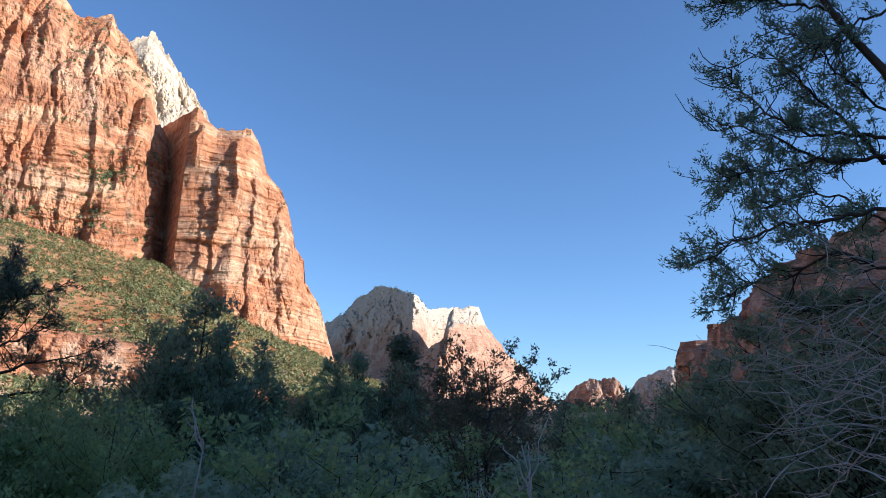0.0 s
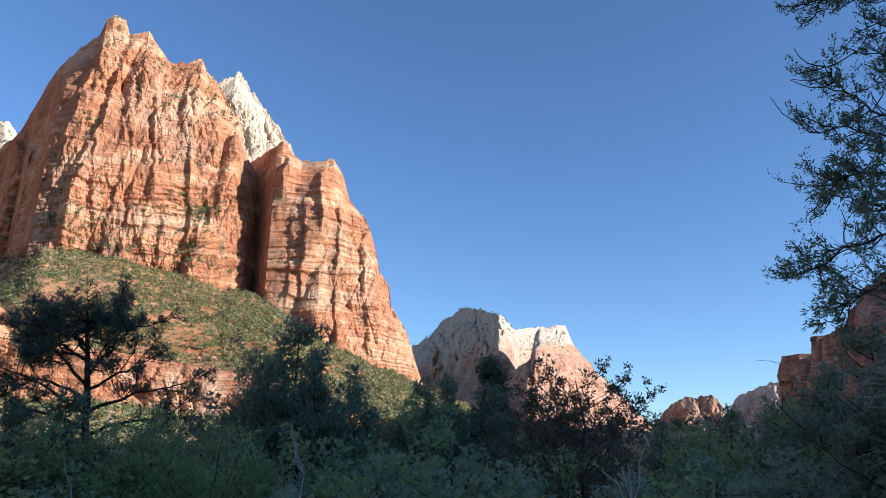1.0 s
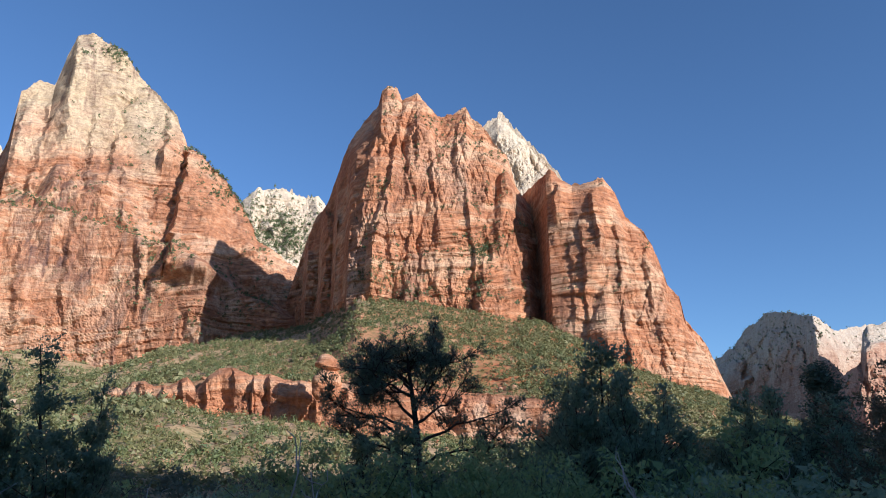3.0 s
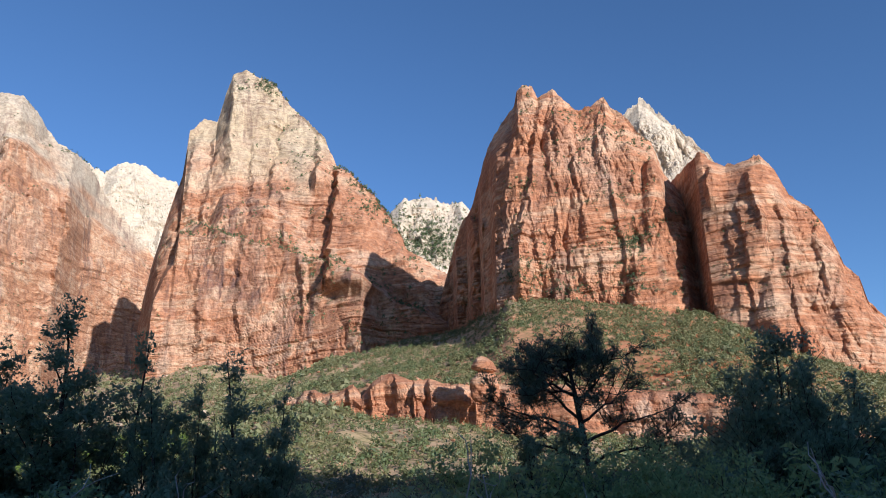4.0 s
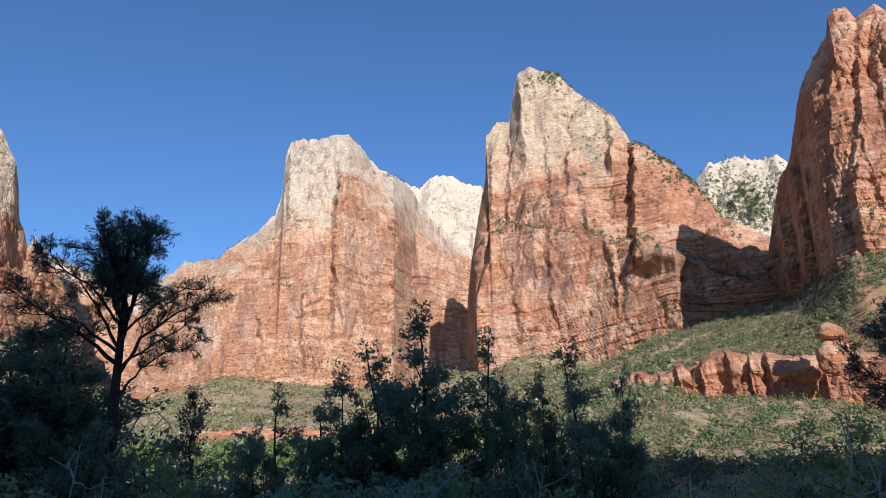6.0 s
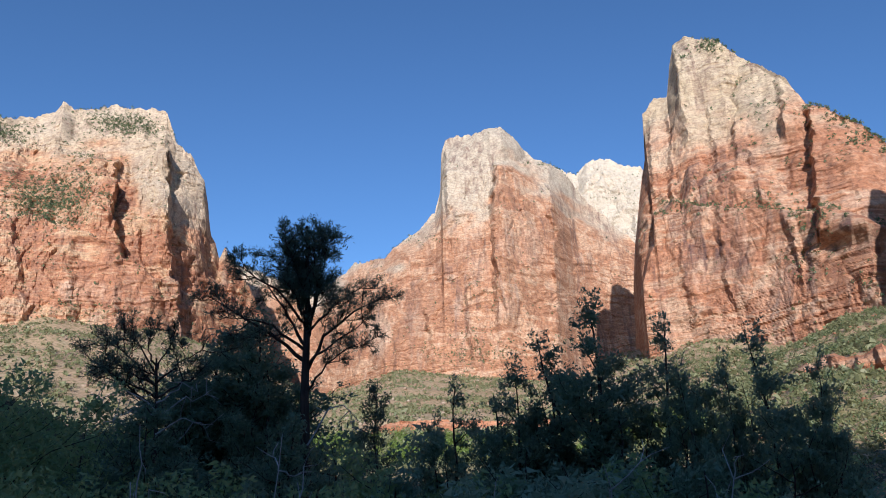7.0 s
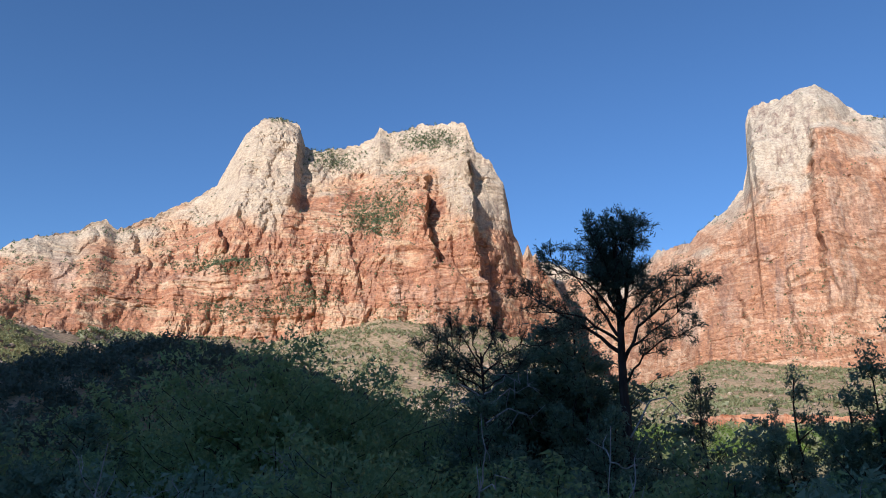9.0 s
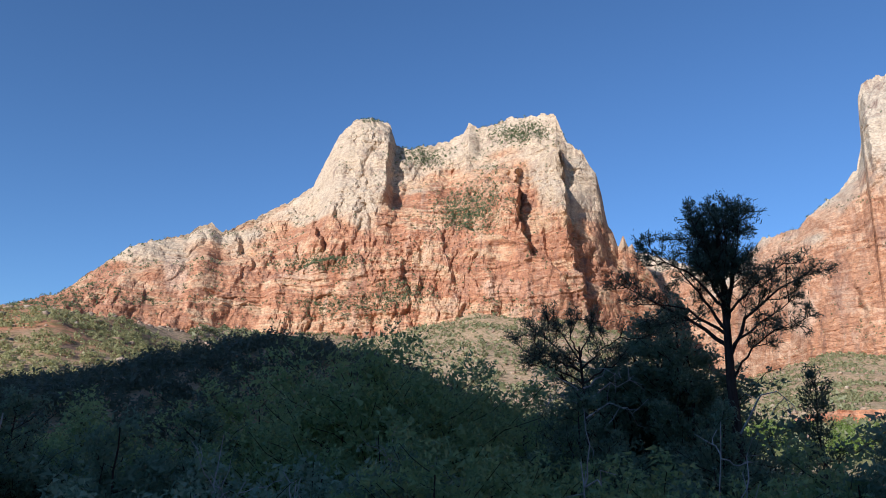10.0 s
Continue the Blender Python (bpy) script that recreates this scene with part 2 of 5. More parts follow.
def build_ground():
    az = np.concatenate([np.arange(-180, -40, 5.0), np.arange(-40, 152, 0.5), np.arange(152, 179.9, 5.0)])
    r = np.concatenate([[0.02], np.geomspace(1.0, 300, 95), np.geomspace(305, 1800, 130), np.geomspace(1850, 4900, 16)])
    A, R = np.meshgrid(az, r)
    me = grid_mesh("ground", polar(A, R, ground_height(A, R)), close=True)
    m = Mat("red_soil")
    broad = m.noise(m.scaled(0.02, 0.02, 0.03), 1, 5, 0.62, 0.5)
    fine = m.noise(m.scaled(0.15, 0.15, 0.15), 1, 7, 0.65)
    col = m.ramp(broad, [(0.34, (0.38, 0.225, 0.13)), (0.44, (0.40, 0.185, 0.09)), (0.52, (0.45, 0.155, 0.07)), (0.62, (0.45, 0.165, 0.075)), (0.72, (0.47, 0.26, 0.14))])
    sep = m.t.nodes.new("ShaderNodeSeparateXYZ")
    m.put(sep.inputs[0], m.pos)
    col = m.mix(m.range(sep.outputs[0], -200, -480, 0.0, 0.75), col, (0.50, 0.38, 0.235))
    col = m.mix(m.range(m.math("ADD", sep.outputs[2], m.math("MULTIPLY", m.math("SUBTRACT", broad, 0.5), 40.0)), 62, 36, 0.0, 0.8), col, (0.50, 0.36, 0.22))
    col = m.mix(m.math("MULTIPLY", m.range(sep.outputs[2], 27, 20, 0.0, 0.85), m.range(sep.outputs[0], -220, -320)), col, (0.20, 0.245, 0.06))
    dots = m.noise(m.scaled(0.45, 0.45, 0.45), 1, 5, 0.7)
    col = m.mix(m.range(fine, 0.46, 0.62, 0.0, 0.7), col, (0.15, 0.145, 0.05))
    col = m.mix(m.range(dots, 0.52, 0.66, 0.0, 0.6), col, (0.11, 0.085, 0.04))
    me.materials.append(m.done(col, 0.95, fine, 1.2, 0.9, 0.1))
    return tagged(new("ground", me), "red sandy talus and valley ground with scrub", "ground", kind="structure")


build_ground()


# ---------------------------------------------------------------- mountains
SPOTS = []  # where shrubs cling to the rock: place, size


def blocks(u, v, seed=0):
    """Fractured rock: flat-faced blocks of uneven height that meet in sharp grooves."""
    iu, iv = np.floor(u).astype(int), np.floor(v).astype(int)
    zero = np.zeros(u.shape, int)
    best = np.full(u.shape, -9.0)
    for a in (-1, 0, 1):
        for b in (-1, 0, 1):
            cu, cv = iu + a, iv + b
            h = [_hash(cu, cv, zero + k, seed) for k in range(5)]
            du, dv = u - cu - 0.08 - 0.84 * h[0], v - cv - 0.08 - 0.84 * h[1]
            top = 0.95 * h[2] + (h[3] - 0.5) * 0.9 * du + (h[4] - 0.65) * 0.5 * dv
            best = np.maximum(best, top - 3.6 * np.maximum(0, np.abs(du) - 0.4) - np.where(dv > 0, 1.6, 3.2) * np.maximum(0, np.abs(dv) - 0.42))
    return best - 0.62


def edge_at(line, el):
    p = sorted(line, key=lambda q: q[1])
    return np.interp(el, [q[1] for q in p], [q[0] for q in p])


def massif(name, label, sky_line, foot_line, dist, mat, seed, slope=((0, 0), (0.55, 0.32), (0.8, 0.55), (1, 1)), step=0.07, rows=210, big=16.0, joint=7.0, strata=4.0, ribs=(), benches=(), width=46.0,
           jag=0.12, back=420.0, sink=25.0, greens=(), tall=2.6, kind="mountain", shrub=2.2, flat=0.5, some=0.3, white_line=(), fade=2.0, stains=(), sheer=0.0):
    """A rock mass round the valley. sky_line, foot_line: azimuth and height angle of its crest and foot; dist: azimuth,
    distance of foot and of crest;
    ribs: the line of a buttress's edge (azimuth, height angle), metres out, widths left and right of the edge in
    degrees; benches: a line, metres by which the rock below it stands out;
    white_line: above it the rock is bleached; stains: azimuth, height angle, half sizes, amount (pale: plus, desert
    varnish or painted shade: minus); greens: azimuth, height angle, half sizes, number of shrubs."""
    rng = np.random.default_rng(seed)
    lo, hi = min(p[0] for p in sky_line), max(p[0] for p in sky_line)
    az = np.arange(lo, hi + step, step)
    rb, rt = table(dist, az, 1), table(dist, az, 2)
    notch = cells(az * 2.6, az * 0 + 0.5, seed)[1] + 0.6 * cells(az * 6.0, az * 0 + 0.5, seed + 1)[1]
    even = table(sky_line, az)
    el = even + (fbm(az * 1.7, seed, 0, 5, seed, 0.7) - 0.5) * jag * 3.2 - jag * 1.1 * notch
    zb, zt = rb * tan(table(foot_line, az)) + EYE - sink, rt * tan(el) + EYE
    zt = np.maximum(zt, zb + 3)
    v = np.linspace(0, 1, rows)[:, None]
    z = zb + (zt - zb) * v
    s = az * np.pi / 180 * float(np.mean(rb))  # metres along the face
    S = np.broadcast_to(s, z.shape)
    size = (float(np.mean(rb)) / 700) ** 0.6
    wob = (fbm(S / 130, z / 150, 0, 4, seed + 3) - 0.5)
    wob2 = (fbm(S / 40, z / 50, 0, 3, seed + 5) - 0.5)
    rise = np.clip((z - zb) / np.maximum(rt * tan(even) + EYE - zb, 3), 0, 1)
    g = np.interp(rise + wob * 0.16, [q[0] for q in slope], [q[1] for q in slope])
    d = big * 1.5 * (fbm(S / (width * 2.4) + wob, z / (width * 7), 0, 3, seed + 11) - 0.5)
    broken = 0.35 + 1.0 * smooth(0.36, 0.6, fbm(S / (width * 1.6), z / (width * 1.6), 0, 3, seed + 13)) * (1 - sheer)
    for wide, amp, sd, high, skew in ((1.15, big * 0.8, 21, tall * 1.1, 0.30), (0.50, joint * 1.1, 27, tall * 1.1, -0.22), (0.22, joint * 0.55, 31, tall * 1.0, 0.30), (0.11, joint * 0.26, 33, tall * 0.7, -0.25), (0.055, joint * 0.13, 37, tall * 0.5, 0.2)):
        w = width * wide
        d = d + amp * (broken if wide < 1 else 1) * blocks((S + z * skew) / w + wob2 * 0.9, z / (w * high) + wob * 0.8, seed + sd)
    d = d + (fbm(S / 9, z / 12, 0, 4, seed + 43, 0.65) - 0.5) * joint * 0.2 * broken
    d = d + (fbm(S / 5, z / 3.5, 0, 3, seed + 45, 0.7) - 0.5) * 1.2 * size
    # beds of uneven thickness, each standing back from the one below it, here massive and there thin
    region = smooth(0.4, 0.62, fbm(S / 110, z / 70, 0, 3, seed + 55))
    for thick, amp, sd in ((30, 1.0, 51), (12, 0.75, 57), (5, 0.45, 63)):
        bed = (z + 0.12 * S) / (thick * size) + wob * (40 / thick) + (fbm(S / 120, z / 90, 0, 3, seed + sd) - 0.5) * 1.3
        n = np.floor(bed)
        fr = bed - n
        hard = _hash(n.astype(int), n.astype(int) * 0, n.astype(int) * 0, seed + sd) + 0.5 * vnoise(S / (thick * 3), n * 1.7, 0, seed + sd + 2)
        d = d + strata * amp * (0.4 - fr + smooth(0.84, 1.0, fr)) * hard * (0.35 + 0.9 * region)
    hang = np.degrees(np.arctan2(z - EYE, rb + (rt - rb) * g))
    bed = np.floor(z / (13 * size) + wob * 2).astype(int)
    rough = wob2 * 0.7 + (_hash(bed, np.floor(S / (30 * size)).astype(int), bed * 0, seed + 5) - 0.5) * 0.16 + (fbm(S / (11 * size), z / (9 * size), 0, 3, seed + 6) - 0.5) * 0.4
    uneven = vnoise(S / 80, z / (26 * size), 0, seed + 9)
    for line, out, wl, wr in ribs:
        e0, e1 = min(q[1] for q in line), max(q[1] for q in line)
        u = az - edge_at(line, hang) + rough * min(1.0, wl + wr)
        k = np.clip(1 - np.where(u > 0, u / wl, -u / wr), 0, 1)
        d = d + out * (0.55 + 0.8 * uneven) * k * smooth(e0 - 0.9, e0 + 0.3, hang) * smooth(e1 + 0.5, e1 - 0.6, hang)
    for line, out in benches:
        d = d + out * smooth(0.35, -0.25, hang - table(line, az) - wob * 1.6 - wob2 * 0.8)
    keep = 1 - 0.72 * smooth(0.84, 1.0, v)
    r = rb + (rt - rb) * g - d * keep * (rb / 1000) ** 0.35
    co = polar(np.broadcast_to(az, z.shape), r, z)
    # shrubs: on flat places and where named
    du, dv = co[:-1, 1:] - co[:-1, :-1], co[1:, :-1] - co[:-1, :-1]
    nn = np.cross(du, dv)
    up = np.abs(nn[..., 2]) / (np.linalg.norm(nn, axis=-1) + 1e-9)
    ok = np.argwhere((up > flat) & (rng.random(up.shape) < some * 0.12) & (fbm(S[:-1, :-1] / 60, z[:-1, :-1] / 60, 0, 3, seed + 81) > 0.47))
    for i, j in ok:
        SPOTS.append((co[i, j], shrub * (0.5 + rng.random())))
    for ga, ge, gw, gh, n in greens:
        a_, e_ = rng.normal(0, 0.5, n), rng.normal(0, 0.5, n)
        jj = np.clip(((ga + a_ * gw - az[0]) / step).astype(int), 0, len(az) - 1)
        for j, e in zip(jj, ge + e_ * gh):
            i = int(np.argmin(np.abs(hang[:, j] - e)))
            SPOTS.append((co[i, j], shrub * (0.5 + rng.random())))
    # the far side: a broad top, then it falls away behind the crest
    w = np.linspace(0, 1, 14)[1:, None]
    rr = r[-1] + back * w
    zz = z[-1] - (z[-1] - zb) * w ** 2.2 - 6 * w + (fbm(S[:13] / 40, w * 9, 0, 3, seed + 71) - 0.5) * 25 * w
    zz = np.minimum(zz, rr * (z[-1] - EYE) / r[-1] + EYE - 6 * w - 0.5)
    co = np.concatenate([co, polar(np.broadcast_to(az, zz.shape), rr, zz)])
    me = grid_mesh(name, co)
    me.shade_flat()
    me.materials.append(mat)
    # bleaching, varnish and painted shade of the rock, as they run over this face
    pad = np.ones((13, 1))
    if white_line:
        e = hang - table(white_line, az) + (fbm(S / 60, z / 40, 0, 4, seed + 91) - 0.5) * fade * 1.5
        e = smooth(-fade / 2, fade / 2, e)
        me.attributes.new("bleach", "FLOAT", "POINT").data.foreach_set("value", np.concatenate([e, e[-1:] * pad]).astype(np.float32).ravel())
    if stains:
        tone = 0 * z
        for sa, se, wa, we, amount in stains:
            q = ((az - sa) / wa) ** 2 + ((hang - se) / we) ** 2 + (fbm(S / 25, z / 90, 0, 4, seed + 95) - 0.5) * 2.4
            tone = tone + amount * smooth(1.1, 0.2, q)
        me.attributes.new("tone", "FLOAT", "POINT").data.foreach_set("value", np.concatenate([tone, tone[-1:] * pad]).astype(np.float32).ravel())
    return tagged(new(name, me), label, kind, kind="structure")


RED_LOW = rock("red_sandstone", red=(0.60, 0.272, 0.135), deep=(0.43, 0.18, 0.088), pale=(0.70, 0.455, 0.28), streak=0.45, bedding=0.5)
massif("mountain", "towering red sandstone butte with cracked sheer face", [
    (46, 6), (43.4, 10.9), (42.4, 15), (40.9, 20), (39.9, 21.2), (38.8, 24.6), (38.3, 26.1), (37.1, 27.8), (35.8, 29.1), (35.5, 30.3), (35, 30.7), (34.1, 30.4), (33.7, 29.6), (32.3, 30.2), (31.2, 29.1),
    (30.2, 28.3), (28.8, 28.7), (27.9, 29.1), (27.4, 28.1), (26.4, 27.6), (25.6, 26.4), (24.4, 25.2), (23.7, 22.6), (22, 20), (20, 17)],
    [(46, 6), (43.6, 10.7), (40.4, 11.9), (37, 14.1), (31.6, 13.4), (22.3, 11.7), (20, 11)],
    [(20, 820, 880), (22.0, 690, 760), (23.0, 655, 740), (24.6, 642, 730), (31, 640, 740), (36, 652, 757), (38, 678, 784), (38.35, 722, 790), (39.05, 734, 808), (39.3, 800, 830), (40.1, 814, 858), (40.4, 882, 890), (41.3, 898, 915), (41.6, 968, 975), (43, 990, 1000), (46, 1080, 1090)], RED_LOW, 3,
    ribs=[([(37.4, 25.3), (38.0, 18.6), (38.3, 12)], 13, 0.7, 3.0), ([(33.3, 29.6), (34.6, 24), (35.8, 19), (36.5, 14.6)], 11, 0.45, 3.2), ([(32.4, 22), (33.2, 16), (33.4, 13)], 7, 0.3, 2.1), ([(28.1, 23), (27.8, 20.4), (27.1, 12.5)], 8, 0.3, 1.8),
          ([(31.0, 26), (30.3, 21), (30.5, 15)], 6, 0.3, 1.6), ([(26.2, 20), (26.7, 16.7), (26.8, 13)], 8, 0.5, 1.9), ([(25.4, 27), (24.6, 25), (24.0, 22)], 6, 0.4, 1.2), ([(39.8, 20.5), (40.1, 11)], 18, 0.5, 0.9), ([(41.3, 17.5), (41.6, 10)], 19, 0.5, 0.9),
          ([(34.9, 22), (34.6, 17)], 6, 0.3, 1.2), ([(29.2, 18), (29.5, 13)], 6, 0.3, 1.5), ([(35.6, 29.5), (36.4, 24), (37.2, 18)], 6, 0.4, 1.5), ([(28.6, 28), (28.9, 24)], 6, 0.4, 1.5), ([(31.9, 29), (32.0, 25)], 6, 0.35, 1.2)],
    stains=[(30, 25, 3.5, 1.5, 0.4), (28.0, 22.5, 2.0, 1.5, 0.35), (37.0, 17, 0.9, 4, 0.3), (33, 14, 2, 1, -0.3)],
    greens=[(26.4, 17.8, 1.6, 1.2, 60), (35.5, 22.5, 1.5, 0.8, 40), (35.6, 15.2, 2.2, 1.2, 110), (28, 21.5, 2, 2, 30), (27.2, 14.6, 1.2, 1.5, 50), (31, 14.2, 4, 0.6, 90), (26.8, 17.6, 1.1, 0.9, 90)], shrub=2.6, rows=270, step=0.06, joint=4.2, big=12, strata=3.6, back=130)
massif("mountain", "red sandstone tower beside a deep shaded cleft", [
    (25.0, 12), (24.2, 18), (23.7, 21.7), (22, 22.8), (20.7, 23.7), (19.8, 22.8), (19, 22.3), (17.8, 22.5), (16.4, 22.9), (15.5, 21.7), (14.8, 19.7), (13.7, 18.7), (12.9, 17.3), (12.4, 15.5), (12.1, 14.2),
    (11.3, 13.2), (11.1, 11.5), (9.8, 9.7), (9.2, 7.9), (8.2, 5.0)], [(26, 11.6), (22.3, 11.6), (17, 9.9), (9.7, 6.2), (8, 5)],
    [(25.0, 850, 880), (23.4, 760, 800), (22.4, 705, 745), (21.2, 630, 690), (17, 610, 680), (12, 630, 690), (8, 700, 740)], RED_LOW, 7, step=0.06,
    ribs=[([(18.5, 19.5), (18.4, 10.0)], 6, 0.2, 2.0), ([(19.6, 18), (19.4, 11)], 3, 0.25, 1.0), ([(15.5, 19.5), (15.4, 9)], 5, 0.3, 1.8), ([(13.4, 17.5), (12.6, 8)], 6, 0.4, 1.2), ([(20.2, 23), (20.4, 20)], 9, 0.4, 1.0), ([(17.2, 22), (17.0, 18)], 7, 0.4, 1.2)],
    stains=[(15.8, 16, 0.9, 4.5, -0.45), (13.2, 13, 0.8, 3, 0.4), (17.5, 13, 1.0, 2, 0.35)], greens=[(22.5, 12.3, 1.2, 0.8, 40), (16, 12, 5, 5, 40)], shrub=1.7, joint=4.4, big=10, strata=2.6, rows=240)
WHITE = rock("bleached_sandstone", 300, 80, streak=0.3, bedding=0.15, grit=0.2)
massif("mountain", "jagged bleached white sandstone peak", [(28, 24), (26.4, 27.7), (25.1, 28.5), (24.5, 28.2), (23.9, 27.7), (23.2, 26.9), (22.4, 26), (20.7, 24.4), (20.2, 23.7), (19.3, 22.6), (17, 19)],
       [(28, 15), (17, 12)], [(28, 1150, 1250), (17, 1150, 1250)], WHITE, 12, jag=0.22, big=10, rows=170, joint=6.5, width=40, tall=2.0)
massif("mountain", "distant white sandstone wall with scattered pines", [(49, 18), (46.7, 21), (45.7, 21.9), (43.5, 21.9), (41.7, 21.6), (40.8, 21.9), (40, 21.2), (37, 20)],
       [(49, 13), (37, 13)], [(49, 1900, 2100), (37, 1900, 2100)], WHITE, 17, jag=0.2, rows=120, joint=4.5, width=60, tall=1.3, greens=[(44, 19.0, 3.5, 2.4, 600), (42.5, 18, 2, 2, 300)], shrub=7.5)
ISAAC = rock("banded_sandstone", white=(0.57, 0.44, 0.275), streak=0.7, bedding=0.4, cracks=0.4)
massif("mountain", "sheer red cliff with pale cream summit", [
    (66.3, 6), (66.1, 9), (65.9, 13), (65.5, 16), (64.9, 19), (64.4, 21.3), (64.0, 22.7), (63.8, 26.2), (62.7, 27.2), (61.7, 27.2), (61.2, 29.2), (60.7, 30.8), (59.7, 31.1), (58.9, 30.7), (57.4, 30.3),
    (55.6, 28.9), (54.3, 28.1), (52.6, 26.6), (51.6, 24.8), (50.3, 23.9), (48.2, 22.1), (47, 20.7), (46.3, 19.8), (45.4, 17.9), (44, 17.2), (42.9, 16.4), (40, 15)],
    [(68, 6), (66, 8.5), (64.8, 8.5), (61.4, 8.6), (54.8, 7.9), (51.6, 9), (47.9, 9.5), (40, 9.5)],
    [(66.3, 1480, 1560), (65.7, 1280, 1370), (65.2, 1150, 1300), (62, 1110, 1290), (56, 1040, 1240), (52, 990, 1170), (49.2, 955, 1120), (47.5, 1000, 1110), (44, 985, 1080), (40, 1000, 1080)], ISAAC, 21, width=80, big=13, joint=6.5, strata=3.6, sheer=0.3,
    slope=((0, 0), (0.42, 0.16), (0.50, 0.42), (0.8, 0.66), (1, 1)), rows=260,
    ribs=[([(51.5, 24.6), (51.6, 20.8), (52.1, 14.6)], 33, 0.35, 11.0), ([(53.0, 28), (53.2, 25), (53.5, 23)], 18, 0.4, 1.6), ([(61.6, 27), (61.9, 21), (62.2, 19)], 12, 0.3, 1.5), ([(60.8, 30.5), (60.4, 24)], 14, 0.5, 1.6), ([(58.6, 26), (58.3, 20)], 7, 0.25, 1.3),
          ([(55.9, 22.5), (55.7, 18.6)], 10, 0.25, 0.9), ([(64.3, 18.0), (65.2, 15), (65.4, 9)], 26, 0.5, 1.8), ([(56.8, 25), (56.9, 21)], 9, 0.3, 1.2), ([(63.4, 26), (63.5, 20)], 10, 0.3, 1.0), ([(58.9, 16.5), (58.6, 11)], 9, 0.3, 1.6),
          ([(54.2, 16.5), (53.6, 12)], 10, 0.3, 1.6), ([(62, 15.5), (61.6, 9.5)], 9, 0.3, 1.8)],
    benches=[([(66.5, 14.5), (65.6, 15.4), (64.1, 18.2), (62.9, 19.2), (59, 18.4), (55.4, 17.3), (52.9, 16.4), (50, 15.5), (46, 13.5), (40, 12)], 32)],
    white_line=[(66, 22), (64, 22.3), (61.1, 23.5), (58.5, 22.9), (54.6, 23), (53.3, 24.0), (51.6, 24.8), (49, 23.8), (40, 20)], fade=4.5,
    stains=[(50.2, 14.5, 2.2, 1.3, -0.4), (60.5, 14.5, 3.0, 1.5, -0.3), (49.5, 17.2, 2.0, 0.7, 0.5), (56.5, 11.5, 2.5, 1.5, 0.3), (47.5, 13.2, 1.0, 1.3, 0.5), (62.8, 23.5, 0.8, 2, 0.4), (57.5, 13.3, 1.4, 1.4, -0.3)],
    greens=[(57.5, 30.2, 1.6, 0.9, 60), (61, 18.6, 3.2, 1.0, 110), (56, 18.2, 3, 1.2, 90), (52, 15.5, 2, 2, 60), (50.5, 24.4, 1, 1, 40), (47.8, 21.5, 2.2, 0.8, 80), (55, 24, 2, 2, 30), (52, 13.5, 5, 2, 60), (58, 30.2, 1.5, 0.6, 90), (49, 22.8, 1.8, 0.5, 80)], shrub=4.0)
massif("mountain", "broad red sandstone dome with white cap", [
    (98, 15.3), (95.3, 14.5), (91.6, 13.2), (89.8, 14.5), (88.6, 15.6), (86.2, 16.1), (84.5, 17.4), (83.1, 18.5), (81.8, 19.8), (81.3, 21.6), (81.2, 24.2), (80.8, 25.5), (80.1, 25.8), (78.8, 25.8), (77.6, 25.8),
    (76.9, 26.2), (75.9, 26.2), (75.1, 25.5), (73.2, 23.8), (71, 22.6), (69, 20), (66, 17), (63, 14)], [(98, 8), (91.6, 5.2), (88.9, 5.6), (84.8, 7.3), (78.2, 6.7), (73.9, 6.1), (71, 6), (63, 7)],
    [(98, 2400, 2500), (91.6, 2150, 2250), (86, 1800, 2000), (82, 1720, 1950), (76, 1680, 1930), (72, 1790, 2000), (70, 1980, 2120), (68, 2050, 2180), (66, 2080, 2220), (63, 2100, 2250)], rock("capped_sandstone", streak=0.65, bedding=0.35, cracks=0.35, white=(0.565, 0.465, 0.335), red=(0.52, 0.27, 0.145), deep=(0.38, 0.18, 0.095)), 33, step=0.08, width=90, big=9, joint=6, strata=3.4, sheer=0.35,
    rows=250, ribs=[([(76.5, 23.4), (76.9, 20.3), (76.8, 11)], 30, 0.35, 3.2), ([(72.2, 21.5), (71.6, 18), (72.0, 14)], 16, 0.3, 1.3), ([(74.4, 20.5), (74.0, 14)], 12, 0.3, 1.4), ([(79.2, 14), (79.0, 8)], 12, 0.3, 2.0), ([(80.9, 25.5), (80.6, 19.6)], 16, 0.4, 2.5), ([(82.6, 12), (82.3, 8)], 9, 0.3, 1.5), ([(70.2, 16), (70.2, 9)], 14, 0.4, 1.4)],
    white_line=[(98, 13.5), (91, 11.9), (88, 14.6), (85.8, 15.8), (81, 18.5), (77.4, 19.2), (76.4, 22.6), (75, 23.2), (73.5, 22.4), (71.3, 19.9), (69.5, 18.4), (66.9, 17.0), (63, 15.5)], fade=3.8,
    stains=[(83.6, 11.6, 1.0, 2.8, -0.5), (82.2, 12.5, 0.8, 2.0, -0.35), (80.0, 12.3, 0.5, 1.2, 0.8), (86.6, 9.4, 1.2, 2.4, 0.85), (75.9, 12.0, 0.8, 0.8, 0.5), (78.4, 15.5, 1.2, 1.2, 0.3), (74.5, 17.0, 1.6, 2.0, 0.35), (81, 15.6, 2.2, 0.9, -0.3)],
    greens=[(79, 9.5, 4, 1.8, 120), (84, 17.6, 5, 0.5, 60), (77.5, 13, 4, 2, 60), (73, 9, 3, 1.5, 70), (79, 8.2, 4, 1.0, 200), (72, 23.2, 2, 0.3, 50)], shrub=4.2)
